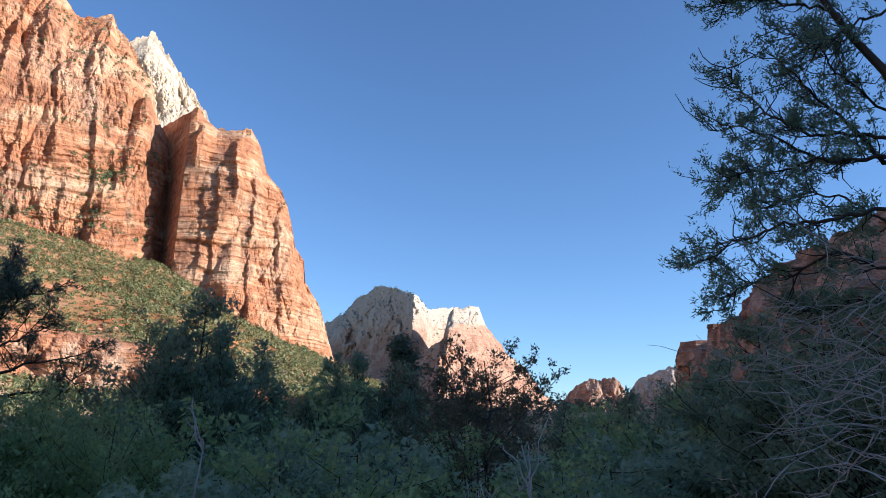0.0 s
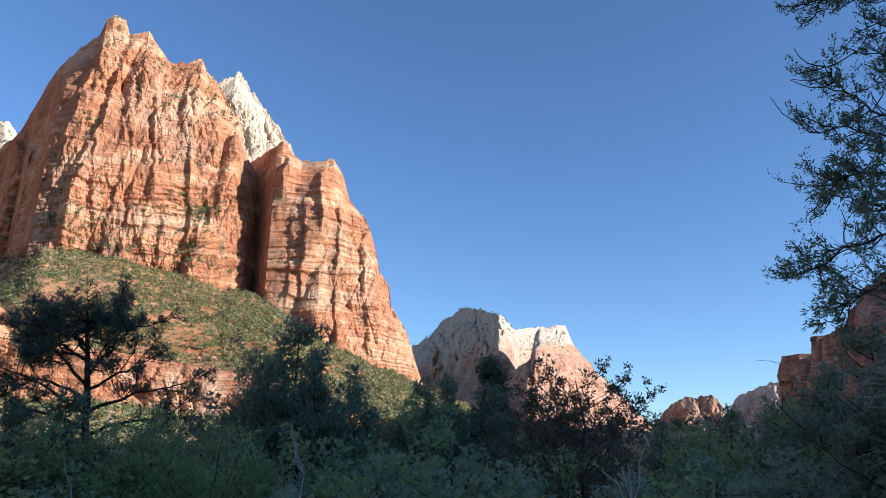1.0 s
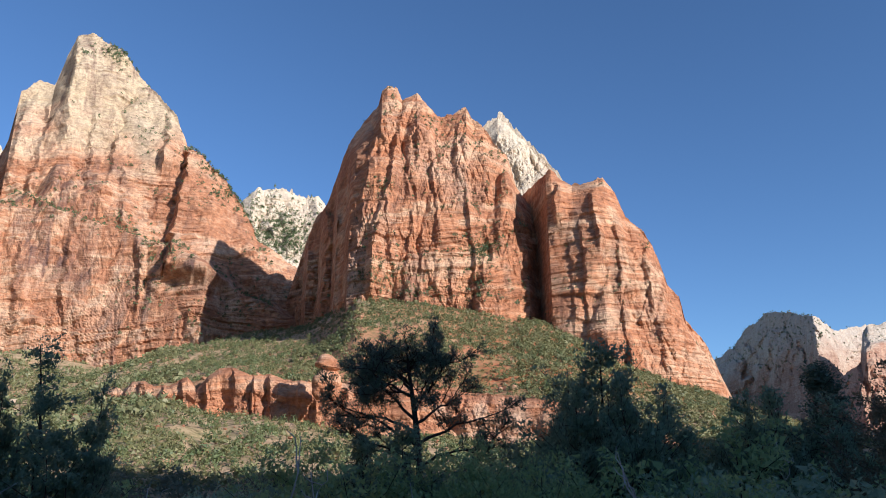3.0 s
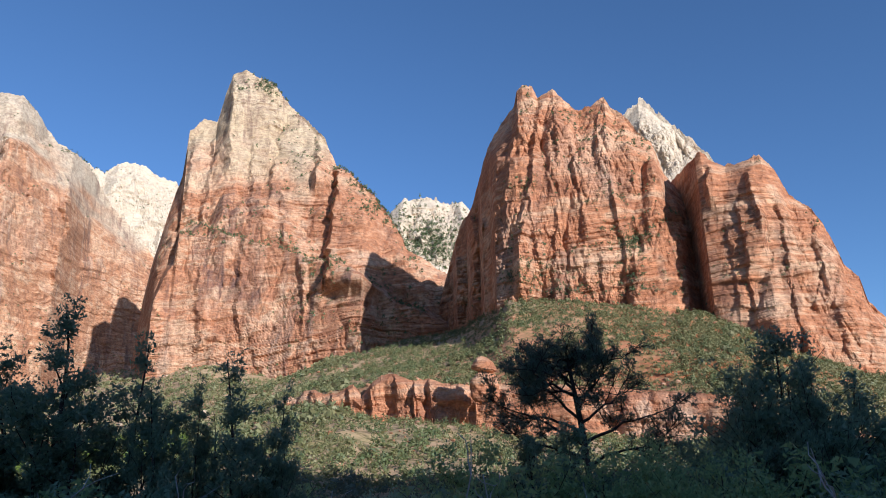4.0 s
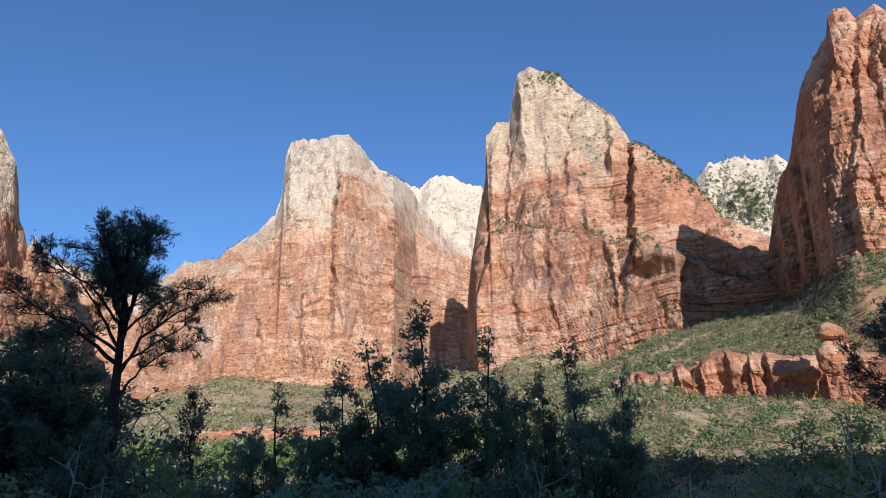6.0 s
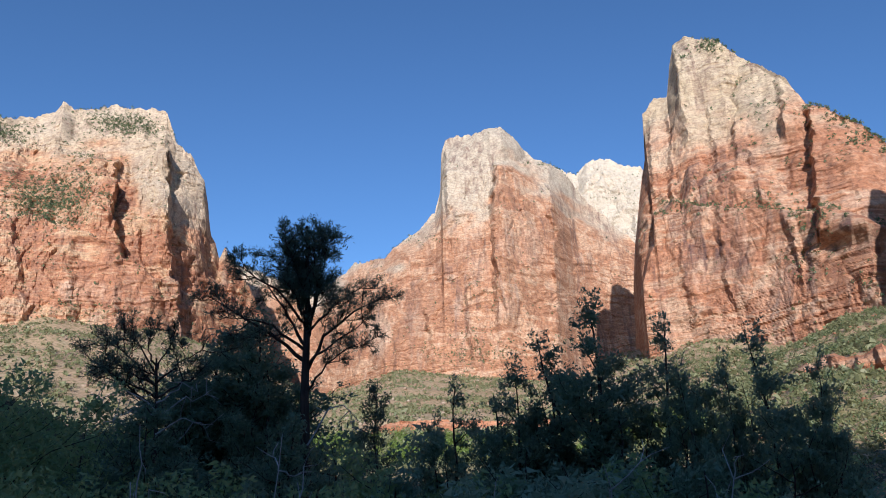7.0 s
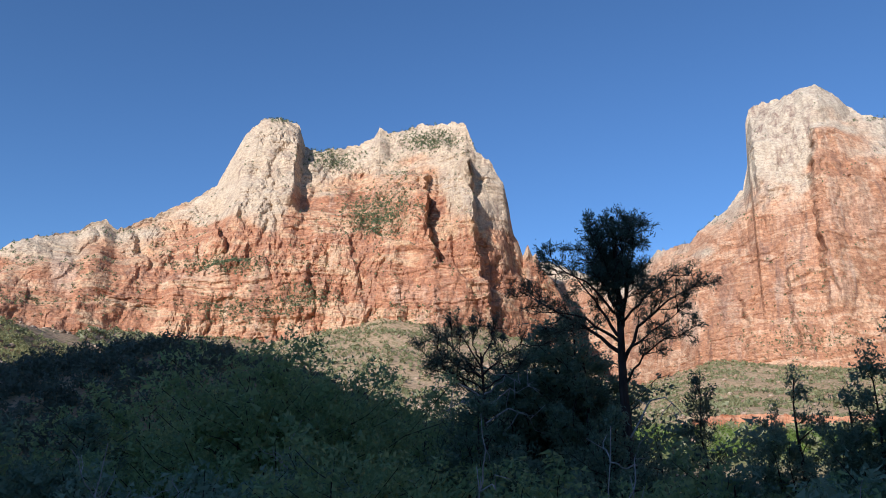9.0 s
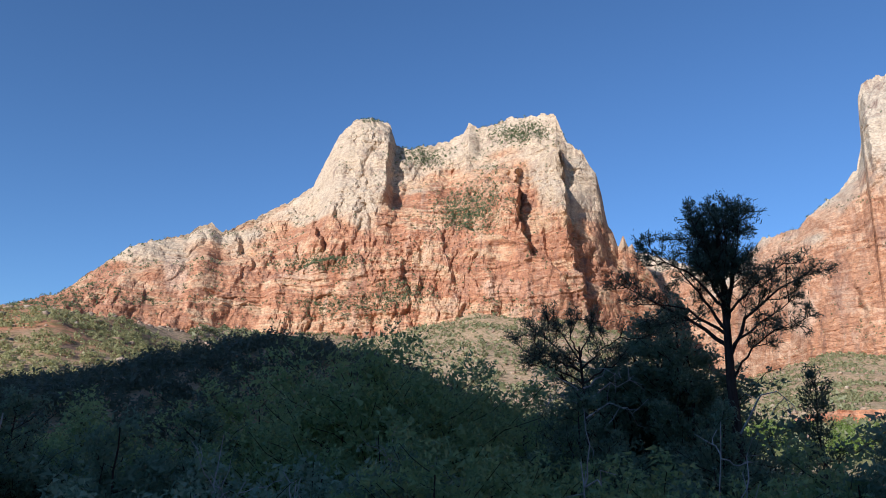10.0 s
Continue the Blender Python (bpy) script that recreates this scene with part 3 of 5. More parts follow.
massif("mountain", "white sandstone rim with dark pines", [(76, 22), (73, 22.4), (71.4, 22.9), (70.2, 22.4), (69.6, 22.2), (68.8, 23.1), (67.6, 23.2), (66.5, 22.9), (64.9, 22.3), (62, 21)],
       [(76, 12), (62, 12)], [(76, 2500, 2700), (62, 2500, 2700)], WHITE, 37, jag=0.15, rows=100, joint=4.5, width=80, tall=1.2, greens=[(71, 22.4, 3, 0.5, 60), (67, 20.3, 3, 0.3, 40)], shrub=5)
massif("mountain", "long banded cliff with cream summit domes and green ledges", [
    (152, 6), (148.7, 7.3), (145.5, 8.4), (142.3, 9.6), (140.8, 11.1), (138.1, 13.5), (136.6, 14.3), (134, 15.1), (133.4, 15.8), (132.4, 16.2), (131.5, 15.6), (129.2, 16.8), (126.2, 18.8), (124.7, 19.9), (123.9, 21.7),
    (122.9, 24), (121.8, 24.9), (120.1, 25.7), (118.6, 25.2), (118, 23.7), (117, 23.3), (115.1, 23.7), (113.6, 24.1), (112.2, 24.8), (111.7, 25.6), (110.7, 25.1), (108.8, 25.9), (106.8, 26), (105.3, 26.3), (104.2, 26.1),
    (103.3, 24.0), (102.2, 23.4), (100.9, 21.4), (100.5, 19.6), (100.1, 17.4), (99.7, 16.9), (99.3, 15.5), (98.9, 16.5), (98.5, 15.6), (98.2, 15.9), (97.8, 14.6), (96.9, 13.7), (95, 10)],
    [(152, 6), (141.2, 9), (136.2, 8.5), (129.6, 8.4), (123.5, 8.3), (119.9, 8.1), (115.5, 9.4), (110.4, 10.7), (103.6, 10.1), (98.8, 9), (95, 8)],
    [(152, 1400, 1700), (138, 1450, 1750), (128, 1480, 1800), (120, 1430, 1800), (112, 1410, 1780), (105.5, 1400, 1720), (103.5, 1425, 1650), (100, 1540, 1680), (95, 1720, 1800)],
    rock("tall_banded_sandstone", streak=0.45, bedding=0.45, cracks=0.4, white=(0.60, 0.465, 0.31), pale=(0.66, 0.45, 0.26)), 43, width=62, big=12, joint=6.5, strata=4.2, step=0.09, slope=((0, 0), (0.35, 0.2), (0.55, 0.35), (0.7, 0.65), (0.85, 0.78), (1, 1)),
    rows=270, ribs=[([(107.6, 21.9), (107.5, 18), (106.6, 16.0)], 55, 5.0, 0.25), ([(103.9, 23.2), (103.5, 18.4), (102.8, 13.6)], 48, 1.6, 0.25), ([(102.4, 13.8), (101.5, 9.0)], 34, 1.0, 0.25), ([(118.3, 25), (118.8, 19.5)], 26, 3.0, 0.5), ([(124.4, 17.4), (123.9, 15.2)], 24, 1.6, 0.3),
          ([(116.8, 17.5), (117.2, 12)], 12, 3.0, 0.6), ([(113.4, 15), (113.2, 10)], 9, 2.4, 0.7), ([(110.2, 16), (109.6, 10)], 11, 2.2, 0.6), ([(106.9, 15.6), (106.4, 10)], 12, 2.0, 0.6), ([(120.9, 24.5), (121.2, 18)], 9, 1.6, 0.5), ([(122.6, 22), (122.8, 17)], 9, 1.4, 0.5),
          ([(127.2, 14), (127.0, 10)], 10, 2.2, 0.7), ([(112.2, 24.6), (111.8, 21.5)], 12, 1.6, 0.5), ([(105.6, 25.4), (105.2, 20)], 11, 1.4, 0.4)],
    benches=[([(140, 8.5), (130, 11), (124, 13.6), (118, 15.5), (112, 16.8), (107, 15.4), (103, 13), (95, 11)], 45)],
    white_line=[(152, 8.5), (140, 12.0), (136, 13.2), (131, 14.4), (127.8, 16.4), (124.4, 17.4), (119.4, 17.6), (117.9, 19.3), (114.7, 21.5), (110.3, 22.1), (107.6, 21.9), (105.4, 18.9), (103.7, 18.2), (100.5, 17.0), (95, 14)], fade=3.0,
    # the stain at 101.5 paints the right flank's dimmer, grazing light into the rock
    stains=[(113.2, 17.3, 3.0, 0.55, 0.5), (134.6, 11.8, 1.3, 1.9, 0.75), (101.5, 12.5, 1.4, 4.0, -0.6), (109, 12, 3, 0.8, 0.3), (121.5, 14.2, 3, 0.6, -0.25), (111.3, 19.8, 2.4, 1.2, -0.25), (126, 12.5, 2, 0.8, 0.35)],
    greens=[(111.6, 18.6, 3.2, 2.0, 1900), (123.6, 13.6, 3.2, 0.9, 700), (107.5, 24.8, 3.2, 1.0, 900), (115.5, 22.8, 2.4, 0.9, 600), (120.3, 25.4, 1.2, 0.25, 80), (114, 14, 8, 3, 160), (119, 10.4, 3, 1.4, 300), (138, 9.8, 6, 0.8, 200), (110, 22, 1.5, 2.5, 140), (109, 10.6, 4, 0.7, 120), (117, 11.5, 3, 1.2, 400), (123, 10, 3, 1.2, 400)], shrub=3.9)
# far sandstone greyed and dulled: the haze of distance is put into its colour
FAR = rock("hazed_sandstone", 430, 160, white=(0.46, 0.40, 0.33), red=(0.40, 0.25, 0.175), deep=(0.31, 0.185, 0.13), pale=(0.48, 0.35, 0.255), streak=0.3, bedding=0.2, cracks=0.2)
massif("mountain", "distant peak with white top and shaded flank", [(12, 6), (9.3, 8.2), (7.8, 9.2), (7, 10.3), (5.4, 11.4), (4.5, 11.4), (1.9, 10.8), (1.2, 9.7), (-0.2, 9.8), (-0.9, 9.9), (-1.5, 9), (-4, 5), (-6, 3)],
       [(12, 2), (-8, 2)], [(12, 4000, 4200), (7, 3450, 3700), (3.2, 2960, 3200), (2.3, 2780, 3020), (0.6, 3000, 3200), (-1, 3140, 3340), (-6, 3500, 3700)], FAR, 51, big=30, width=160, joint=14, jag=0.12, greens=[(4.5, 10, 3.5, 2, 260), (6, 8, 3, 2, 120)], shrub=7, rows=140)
massif("mountain", "red distant butte with white shoulder", [(4.2, 3), (3.5, 5.6), (1.8, 6.3), (-0.2, 7.4), (-0.6, 9.3), (-1.0, 9.9), (-3.0, 10), (-3.6, 8.6), (-5.5, 6.2), (-6.8, 5.1), (-8.3, 3.2), (-10, 2)],
       [(5, 1.5), (-10, 1.5)], [(5, 3150, 3300), (3, 2800, 2980), (0.1, 2380, 2620), (-3, 2560, 2800), (-6, 2750, 2950), (-10, 3000, 3150)], rock("white_topped_sandstone", white=(0.50, 0.44, 0.36), red=(0.42, 0.24, 0.16), deep=(0.32, 0.17, 0.115), pale=(0.48, 0.32, 0.225), streak=0.3, bedding=0.25, cracks=0.2), 55, big=16, width=140, joint=12, white_line=[(5, 9), (0.2, 9.0), (-0.5, 8.2), (-3.5, 8.7), (-6, 6.3), (-10, 4)], fade=0.9, greens=[(-6, 5.5, 1.5, 1, 60)], shrub=6, rows=140)
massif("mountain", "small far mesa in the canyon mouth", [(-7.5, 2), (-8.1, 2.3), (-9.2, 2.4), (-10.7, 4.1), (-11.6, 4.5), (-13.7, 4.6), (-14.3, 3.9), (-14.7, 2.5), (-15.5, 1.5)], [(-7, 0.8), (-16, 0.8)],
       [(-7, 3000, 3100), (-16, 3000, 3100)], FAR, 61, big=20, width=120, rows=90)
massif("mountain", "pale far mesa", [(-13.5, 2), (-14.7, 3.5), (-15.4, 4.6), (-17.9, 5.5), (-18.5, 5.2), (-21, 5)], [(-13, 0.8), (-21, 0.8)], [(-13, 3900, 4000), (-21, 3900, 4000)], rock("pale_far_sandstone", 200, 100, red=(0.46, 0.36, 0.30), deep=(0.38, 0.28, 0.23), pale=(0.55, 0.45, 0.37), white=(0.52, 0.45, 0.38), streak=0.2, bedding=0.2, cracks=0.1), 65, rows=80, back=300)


def east_wall():
    """The near side of the canyon, that shades the valley: a long cliff at x = 250."""
    y = np.concatenate([np.arange(-1100, 380, 8.0), np.arange(380, 717, 1.5)])
    top = np.interp(y, [-1100, -500, -394, -253, -105, 44, 200, 300, 400, 424, 481, 545, 572, 590, 604, 640, 690, 706, 710, 716], [190, 212, 222, 250, 225, 203, 182, 165, 148, 145, 138, 128, 119, 108, 97, 95, 93, 96, 60, -10])
    line = np.interp(y, [-1100, 120, 420, 722], [420, 420, 222, 232])
    top = top + (fbm(y / 30, 0, 0, 4, 5) - 0.5) * 9
    v = np.linspace(0, 1, 90)[:, None]
    z = -15 + (top + 15) * v
    Y = np.broadcast_to(y, z.shape)
    x = line + np.interp(y, [420, 540], [60, 14]) * v ** 1.3 + 16 * (fbm(Y / 60, z / 200, 0, 4, 8) - 0.5) * 2
    for size, amp, sd in ((45, 12, 3), (18, 5, 4), (8, 2, 6)):
        gap, h0, h1, h2, ou, ov = cells(Y / size + z * 0.004, z / (size * 2), sd)
        x = x + amp * (h0 * 1.6 + ou * h1 * 1.8 + ov * h2)
    co = np.stack([x, Y + 0 * x, z], -1)
    w = np.linspace(0, 1, 8)[1:, None]
    co = np.concatenate([co, np.stack([x[-1] + 300 * w, Y[:7] + 0 * w, z[-1] * (1 - w * 0.9) + 0 * w], -1)])
    me = grid_mesh("cliff", co)
    me.shade_flat()
    me.materials.append(rock("shaded_wall_sandstone", 900, 100, red=(0.50, 0.29, 0.20), deep=(0.38, 0.20, 0.14), pale=(0.60, 0.42, 0.32), streak=0.35))
    tagged(new("cliff", me), "shaded red sandstone canyon wall", "cliff", kind="structure")


east_wall()


# ---------------------------------------------------------------- low rock bands in the talus
BANDS = rock("low_band_sandstone", red=(0.57, 0.265, 0.135), deep=(0.43, 0.18, 0.09), pale=(0.67, 0.42, 0.26), band=0.05, streak=0.5, bedding=0.2, cracks=0.35)
massif("rock_band", "low red sandstone band with water streaks", [(40, 6.6), (38.6, 7.4), (36.6, 7.1), (33.5, 7.0), (30.4, 6.8), (26.8, 6.4), (21.5, 5.8), (18, 4.3), (14, 3.0), (10, 2.0)],
       [(40, 4.1), (36, 3.3), (31, 3.5), (25.5, 2.8), (22, 2.5), (10, 1.0)], [(40, 418, 424), (36, 408, 416), (30, 404, 412), (20, 390, 396), (10, 385, 388)], BANDS, 71, slope=((0, 0), (0.42, 0.2), (0.5, 0.0), (0.85, 0.2), (1, 1)),
       rows=70, step=0.07, big=3, joint=2.6, strata=1.2, width=30, tall=1.0, back=14, sink=5, jag=0.1, kind="rock band", flat=2, stains=[(27.2, 5.0, 0.8, 0.9, 0.9), (30.2, 5.0, 1.0, 0.8, 0.5), (23.8, 4.6, 1.2, 0.6, 0.5), (25.5, 4.6, 0.6, 1.0, -0.5), (33, 5.5, 0.8, 0.8, -0.4)])
massif("rock_band", "row of rounded red sandstone fins", [
    (55.5, 5.7), (54.5, 6.5), (54.0, 6.2), (53.5, 6.9), (52.7, 7.0), (51.9, 6.6), (50.9, 6.7), (49.7, 7.4), (49.0, 6.5), (48.2, 7.5), (47.5, 8.1), (46.6, 8.2), (45.6, 7.9), (44.9, 7.6), (43.6, 7.8), (42.5, 7.4), (41.2, 7.3), (40.3, 7.1), (38.5, 6.4)],
    [(55.5, 5.4), (52.5, 5.4), (49.9, 4.8), (45.9, 4.4), (41, 4.2), (38, 4.0)], [(55.5, 512, 520), (50, 466, 474), (45, 436, 446), (38, 414, 422)], BANDS, 73, slope=((0, 0), (0.5, 0.2), (0.62, -0.1), (0.85, 0.15), (1, 1)),
    ribs=[([(a, 8.6), (a - 0.15, 4.2)], o, 0.16, w) for a, o, w in ((53.9, 5, 0.6), (53.0, 6, 1.1), (51.4, 7, 1.0), (50.1, 6, 1.3), (48.4, 9, 1.0), (46.5, 6, 1.4), (45.1, 8, 1.0), (43.7, 5, 1.5), (41.4, 5, 1.2))],
    rows=90, step=0.045, big=3.0, joint=3.0, strata=1.5, width=24, tall=1.1, back=16, sink=5, jag=0.08, kind="rock band", flat=2)
massif("rock_band", "thin red sandstone ledge above the valley floor", [(88, 2.6), (85.3, 3.25), (82, 3.4), (77.5, 3.2), (74, 3.3), (70, 3.0), (66, 2.9), (63, 2.5)],
       [(88, 2.5), (63, 2.4)], [(88, 650, 654), (63, 640, 644)], BANDS, 77, slope=((0, 0), (0.7, 0.2), (1, 1)), rows=30, big=3, joint=1.6, strata=1.5, width=16, back=14, sink=4, jag=0.08, kind="rock band", flat=2)


def lump(radius, seed, squash=(1, 1, 1), rough=0.25, sub=4, layers=0.0):
    """A weathered stone."""
    bm = bmesh.new()
    bmesh.ops.create_icosphere(bm, subdivisions=sub, radius=1.0)
    for v in bm.verts:
        p = v.co.copy()
        n = noise.fractal(p * 1.3 + Vector((seed * 7.1, 3, 1)), 0.8, 2.0, 4)
        k = 1 + rough * n + layers * math.sin(p.z * 16 + n * 3)
        v.co = Vector((p.x * squash[0], p.y * squash[1], p.z * squash[2])) * radius * k
    return bm


def part(name, bm, material, parent, label=""):
    me = bpy.data.meshes.new(name)
    bm.to_mesh(me)
    bm.free()
    me.materials.append(material)
    ob = new(name, me)
    ob.parent = parent
    if label:
        ob["label"] = label
    return ob


def balanced_rock():
    r, az = 400.0, 39.25
    base = new("balanced_rock")
    base.matrix_world = pose(*polar(np.array(az), np.array(r), np.array(r * math.tan(radians(6.0)) + EYE)), 0, 0, az)
    k = r * math.pi / 180
    bm = lump(1.0, 3, (1.15 * k, 1.0 * k, 1.35 * k), 0.16, 4, 0.03)
    bmesh.ops.translate(bm, verts=bm.verts, vec=(0, 0, 1.0 * k))
    part("pillar", bm, BANDS, base)
    bm = lump(1.0, 8, (1.0 * k, 0.95 * k, 1.0 * k), 0.12, 4, 0.015)
    for v in bm.verts:
        if v.co.z < 0:
            v.co.z *= 0.25
        v.co.z += -0.12 * v.co.x
    bmesh.ops.translate(bm, verts=bm.verts, vec=(-0.05 * k, -0.2 * k, 2.45 * k))
    part("cap", bm, BANDS, base, "overhanging rounded capstone")
    tagged(base, "mushroom-shaped red sandstone hoodoo with overhanging cap", "balanced rock")


balanced_rock()


# ---------------------------------------------------------------- scrub
def foliage(name, a=(0.075, 0.10, 0.030), b=(0.105, 0.125, 0.045), c=(0.045, 0.07, 0.025), through_light=0.0):
    m = Mat(name)
    geo = m.t.nodes.new("ShaderNodeNewGeometry")
    mott = m.noise(m.scaled(0.9, 0.9, 0.9), 1, 4, 0.7)
    col = m.ramp(geo.outputs["Random Per Island"], [(0.0, c), (0.5, a), (1.0, b)])
    col = m.mix(m.range(mott, 0.35, 0.65, 0.45, 0.0), col, c)
    out = m.done(col, 0.55, None, spec=0.5)
    thin = m.t.nodes.new("ShaderNodeBsdfTranslucent")
    m.put(thin.inputs[0], col)
    blend = m.t.nodes.new("ShaderNodeMixShader")
    blend.inputs[0].default_value = through_light
    m.put(blend.inputs[1], m.b.outputs[0])
    m.put(blend.inputs[2], thin.outputs[0])
    m.put(m.t.nodes["Material Output"].inputs["Surface"], blend.outputs[0])
    return out


_ico = bmesh.new()
bmesh.ops.create_icosphere(_ico, subdivisions=1, radius=1.0)
ICO_V = np.array([v.co[:] for v in _ico.verts])
ICO_F = np.array([[v.index for v in f.verts] for f in _ico.faces])
_ico.free()

def clumps(name, label, places, sizes, mat, seed, tall=(0.7, 1.1), category="shrubs", rough=0.35, leaves=18):
    """Many small bushes in one mesh, each a loose heap of leafy sprays; with leaves=0, rough stones."""
    rng = np.random.default_rng(seed)
    P, s = np.asarray(places, float), np.asarray(sizes, float)
    n = len(P)
    h = rng.uniform(*tall, n)
    if leaves:
        way = rng.normal(0, 1, (n, leaves, 3))
        way /= np.linalg.norm(way, axis=-1)[..., None]
        way[..., 2] = np.abs(way[..., 2]) * 1.2 - 0.25
        lobes = 1 + 0.32 * np.sin(way[..., :1] * 5 + s[:, None, None] * 40) * np.cos(way[..., 1:2] * 5 + s[:, None, None] * 70)
        mid = way * rng.uniform(0.55, 1.0, (n, leaves, 1)) * 0.5 * lobes
        mid[..., 2] = (mid[..., 2] + 0.2) * h[:, None] * 1.3
        t1 = np.cross(way, rng.normal(0, 1, (n, leaves, 3)))
        t1 /= np.linalg.norm(t1, axis=-1)[..., None] + 1e-6
        t2 = np.cross(way, t1)
        t1, t2 = [t * rng.uniform(0.6, 1.4, (n, leaves, 1)) + rng.normal(0, 0.42, (n, leaves, 3)) for t in (t1, t2)]
        k = (0.75 if leaves > 20 else 0.8) / math.sqrt(leaves)
        co = np.stack([mid + t1 * k, mid + t2 * k, mid - (t1 + t2) * k * 0.7 + way * 0.08], 2) * s[:, None, None, None] + P[:, None, None]
        f = np.arange(n * leaves * 3).reshape(-1, 3)
    else:
        co = ICO_V[None] * (1 + rng.uniform(-rough, rough, (n, len(ICO_V), 1)))
        th = rng.uniform(0, 6.28, n)
        c, d = np.cos(th)[:, None], np.sin(th)[:, None]
        co = np.stack([co[..., 0] * c - co[..., 1] * d, co[..., 0] * d + co[..., 1] * c, co[..., 2] * h[:, None]], -1) * s[:, None, None] * 0.5
        co = co + P[:, None] + np.stack([0 * s, 0 * s, 0.2 * s * h], -1)[:, None]
        f = (ICO_F[None] + (np.arange(n) * len(ICO_V))[:, None, None]).reshape(-1, 3)
    me = fast_mesh(bpy.data.meshes.new(name), co.reshape(-1, 3), f)
    me.materials.append(mat)
    return tagged(new(name, me), label, category, kind="stuff")


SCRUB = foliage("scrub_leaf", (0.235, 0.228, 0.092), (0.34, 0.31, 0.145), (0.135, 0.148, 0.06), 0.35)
# OLIVE made much brighter: sunlight on the hillside is put into the leaf colour
HILLSIDE = foliage("lit_hillside_leaf", (0.42, 0.395, 0.17), (0.52, 0.47, 0.23), (0.26, 0.265, 0.11), 0.5)
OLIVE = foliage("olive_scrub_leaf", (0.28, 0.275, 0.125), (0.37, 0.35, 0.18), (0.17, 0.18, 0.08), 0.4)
# dark, bluish leaf for hill and valley woods: their shade is in the colour
WOODS = foliage("shaded_woodland_leaf", (0.14, 0.16, 0.105), (0.18, 0.20, 0.12), (0.10, 0.12, 0.08), 0.45)
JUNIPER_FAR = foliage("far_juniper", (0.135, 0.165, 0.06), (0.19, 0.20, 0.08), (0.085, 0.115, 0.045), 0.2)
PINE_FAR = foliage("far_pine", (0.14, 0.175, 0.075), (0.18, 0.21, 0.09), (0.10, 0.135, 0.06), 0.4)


def scatter(n, az0, az1, r0, r1, seed, keep=None, power=2.0):
    rng = np.random.default_rng(seed)
    az = rng.uniform(az0, az1, n)
    r = (r0 ** power + rng.random(n) * (r1 ** power - r0 ** power)) ** (1 / power)
    inside = r < table(FOOT, az) + 5
    r = np.minimum(r, table(FOOT, az) + 5)
    x, y = -np.sin(np.radians(az)) * r, np.cos(np.radians(az)) * r
    ok = fbm(x / 45, y / 45, 0, 3, seed) + rng.uniform(-0.18, 0.18, n) > (keep or 0.4)
    band = np.abs(r - table(BAND, az) + 6) > 10
    ok &= band | (table(BAND, az, 3) - table(BAND, az, 2) < 0.5)
    ok &= inside | (rng.random(n) < 0.12)
    az, r = az[ok], r[ok]
    return polar(az, r, ground_height(az, r)), rng.random(len(az))


P, q = scatter(25000, -2, 64, 190, 900, 5, 0.41)
clumps("talus_scrub", "green juniper and oak scrub on red talus", P, 1.8 + 3.0 * q ** 2, SCRUB, 6, tall=(0.7, 1.2), leaves=24)
P, q = scatter(23000, 50, 133, 380, 1700, 15, 0.42, 1.6)
clumps("talus_scrub", "grey-green scrub on far talus slopes", P, 3.8 + 4.5 * q ** 2, OLIVE, 16, leaves=9)
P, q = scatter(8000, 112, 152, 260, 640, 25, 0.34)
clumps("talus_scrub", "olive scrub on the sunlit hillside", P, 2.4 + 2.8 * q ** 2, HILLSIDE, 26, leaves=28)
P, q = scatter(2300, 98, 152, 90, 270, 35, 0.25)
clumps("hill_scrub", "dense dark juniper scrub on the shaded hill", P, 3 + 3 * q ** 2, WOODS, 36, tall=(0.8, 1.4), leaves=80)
P, q = scatter(7000, 20, 42, 400, 665, 93, 0.46)
clumps("talus_scrub", "green scrub and grass below the red butte", P, 1.8 + 2.8 * q ** 2, SCRUB, 94, tall=(0.7, 1.2), leaves=20)
P, q = scatter(9000, -2, 24, 360, 690, 83, 0.27)
clumps("talus_scrub", "thick green oak scrub below the tower", P, 2.2 + 3.0 * q ** 2, SCRUB, 84, tall=(0.7, 1.2), leaves=18)
P, q = scatter(6400, -2, 64, 200, 900, 85, 0.41)
clumps("talus_junipers", "dark rounded junipers dotted over the talus", P, 3.0 + 3.2 * q ** 2, JUNIPER_FAR, 86, tall=(0.9, 1.35), leaves=56)
P, q = scatter(800, -28, 4, 210, 1000, 87, 0.2)
clumps("valley_woods", "far dark woods along the canyon floor", P, 6 + 4 * q, WOODS, 88, tall=(0.8, 1.2), leaves=40, category="woods")
MEADOW = foliage("cottonwood_leaf", (0.20, 0.27, 0.05), (0.26, 0.33, 0.07), (0.14, 0.20, 0.04), 0.45)
P, q = scatter(360, 62, 92, 370, 500, 65, 0.2)
clumps("cottonwoods", "bright green sunlit cottonwoods on the valley floor", P, 5 + 4 * q, MEADOW, 66, tall=(0.7, 1.1), leaves=160, category="trees")
BOULDER = rock("talus_stone", 900, 100, band=0.3, streak=0.2)
P, q = scatter(2600, 4, 64, 230, 800, 55, 0.44)
clumps("talus_stones", "fallen red sandstone blocks on the talus", P, 1.2 + 4.0 * q ** 4, BOULDER, 56, tall=(0.5, 0.9), category="boulders", rough=0.3, leaves=0)
PALE_STONE = rock("pale_talus_stone", 900, 100, red=(0.52, 0.38, 0.26), deep=(0.40, 0.27, 0.18), pale=(0.58, 0.47, 0.34), band=0.3, streak=0.1)
P, q = scatter(7000, 58, 150, 400, 1650, 57, 0.42)
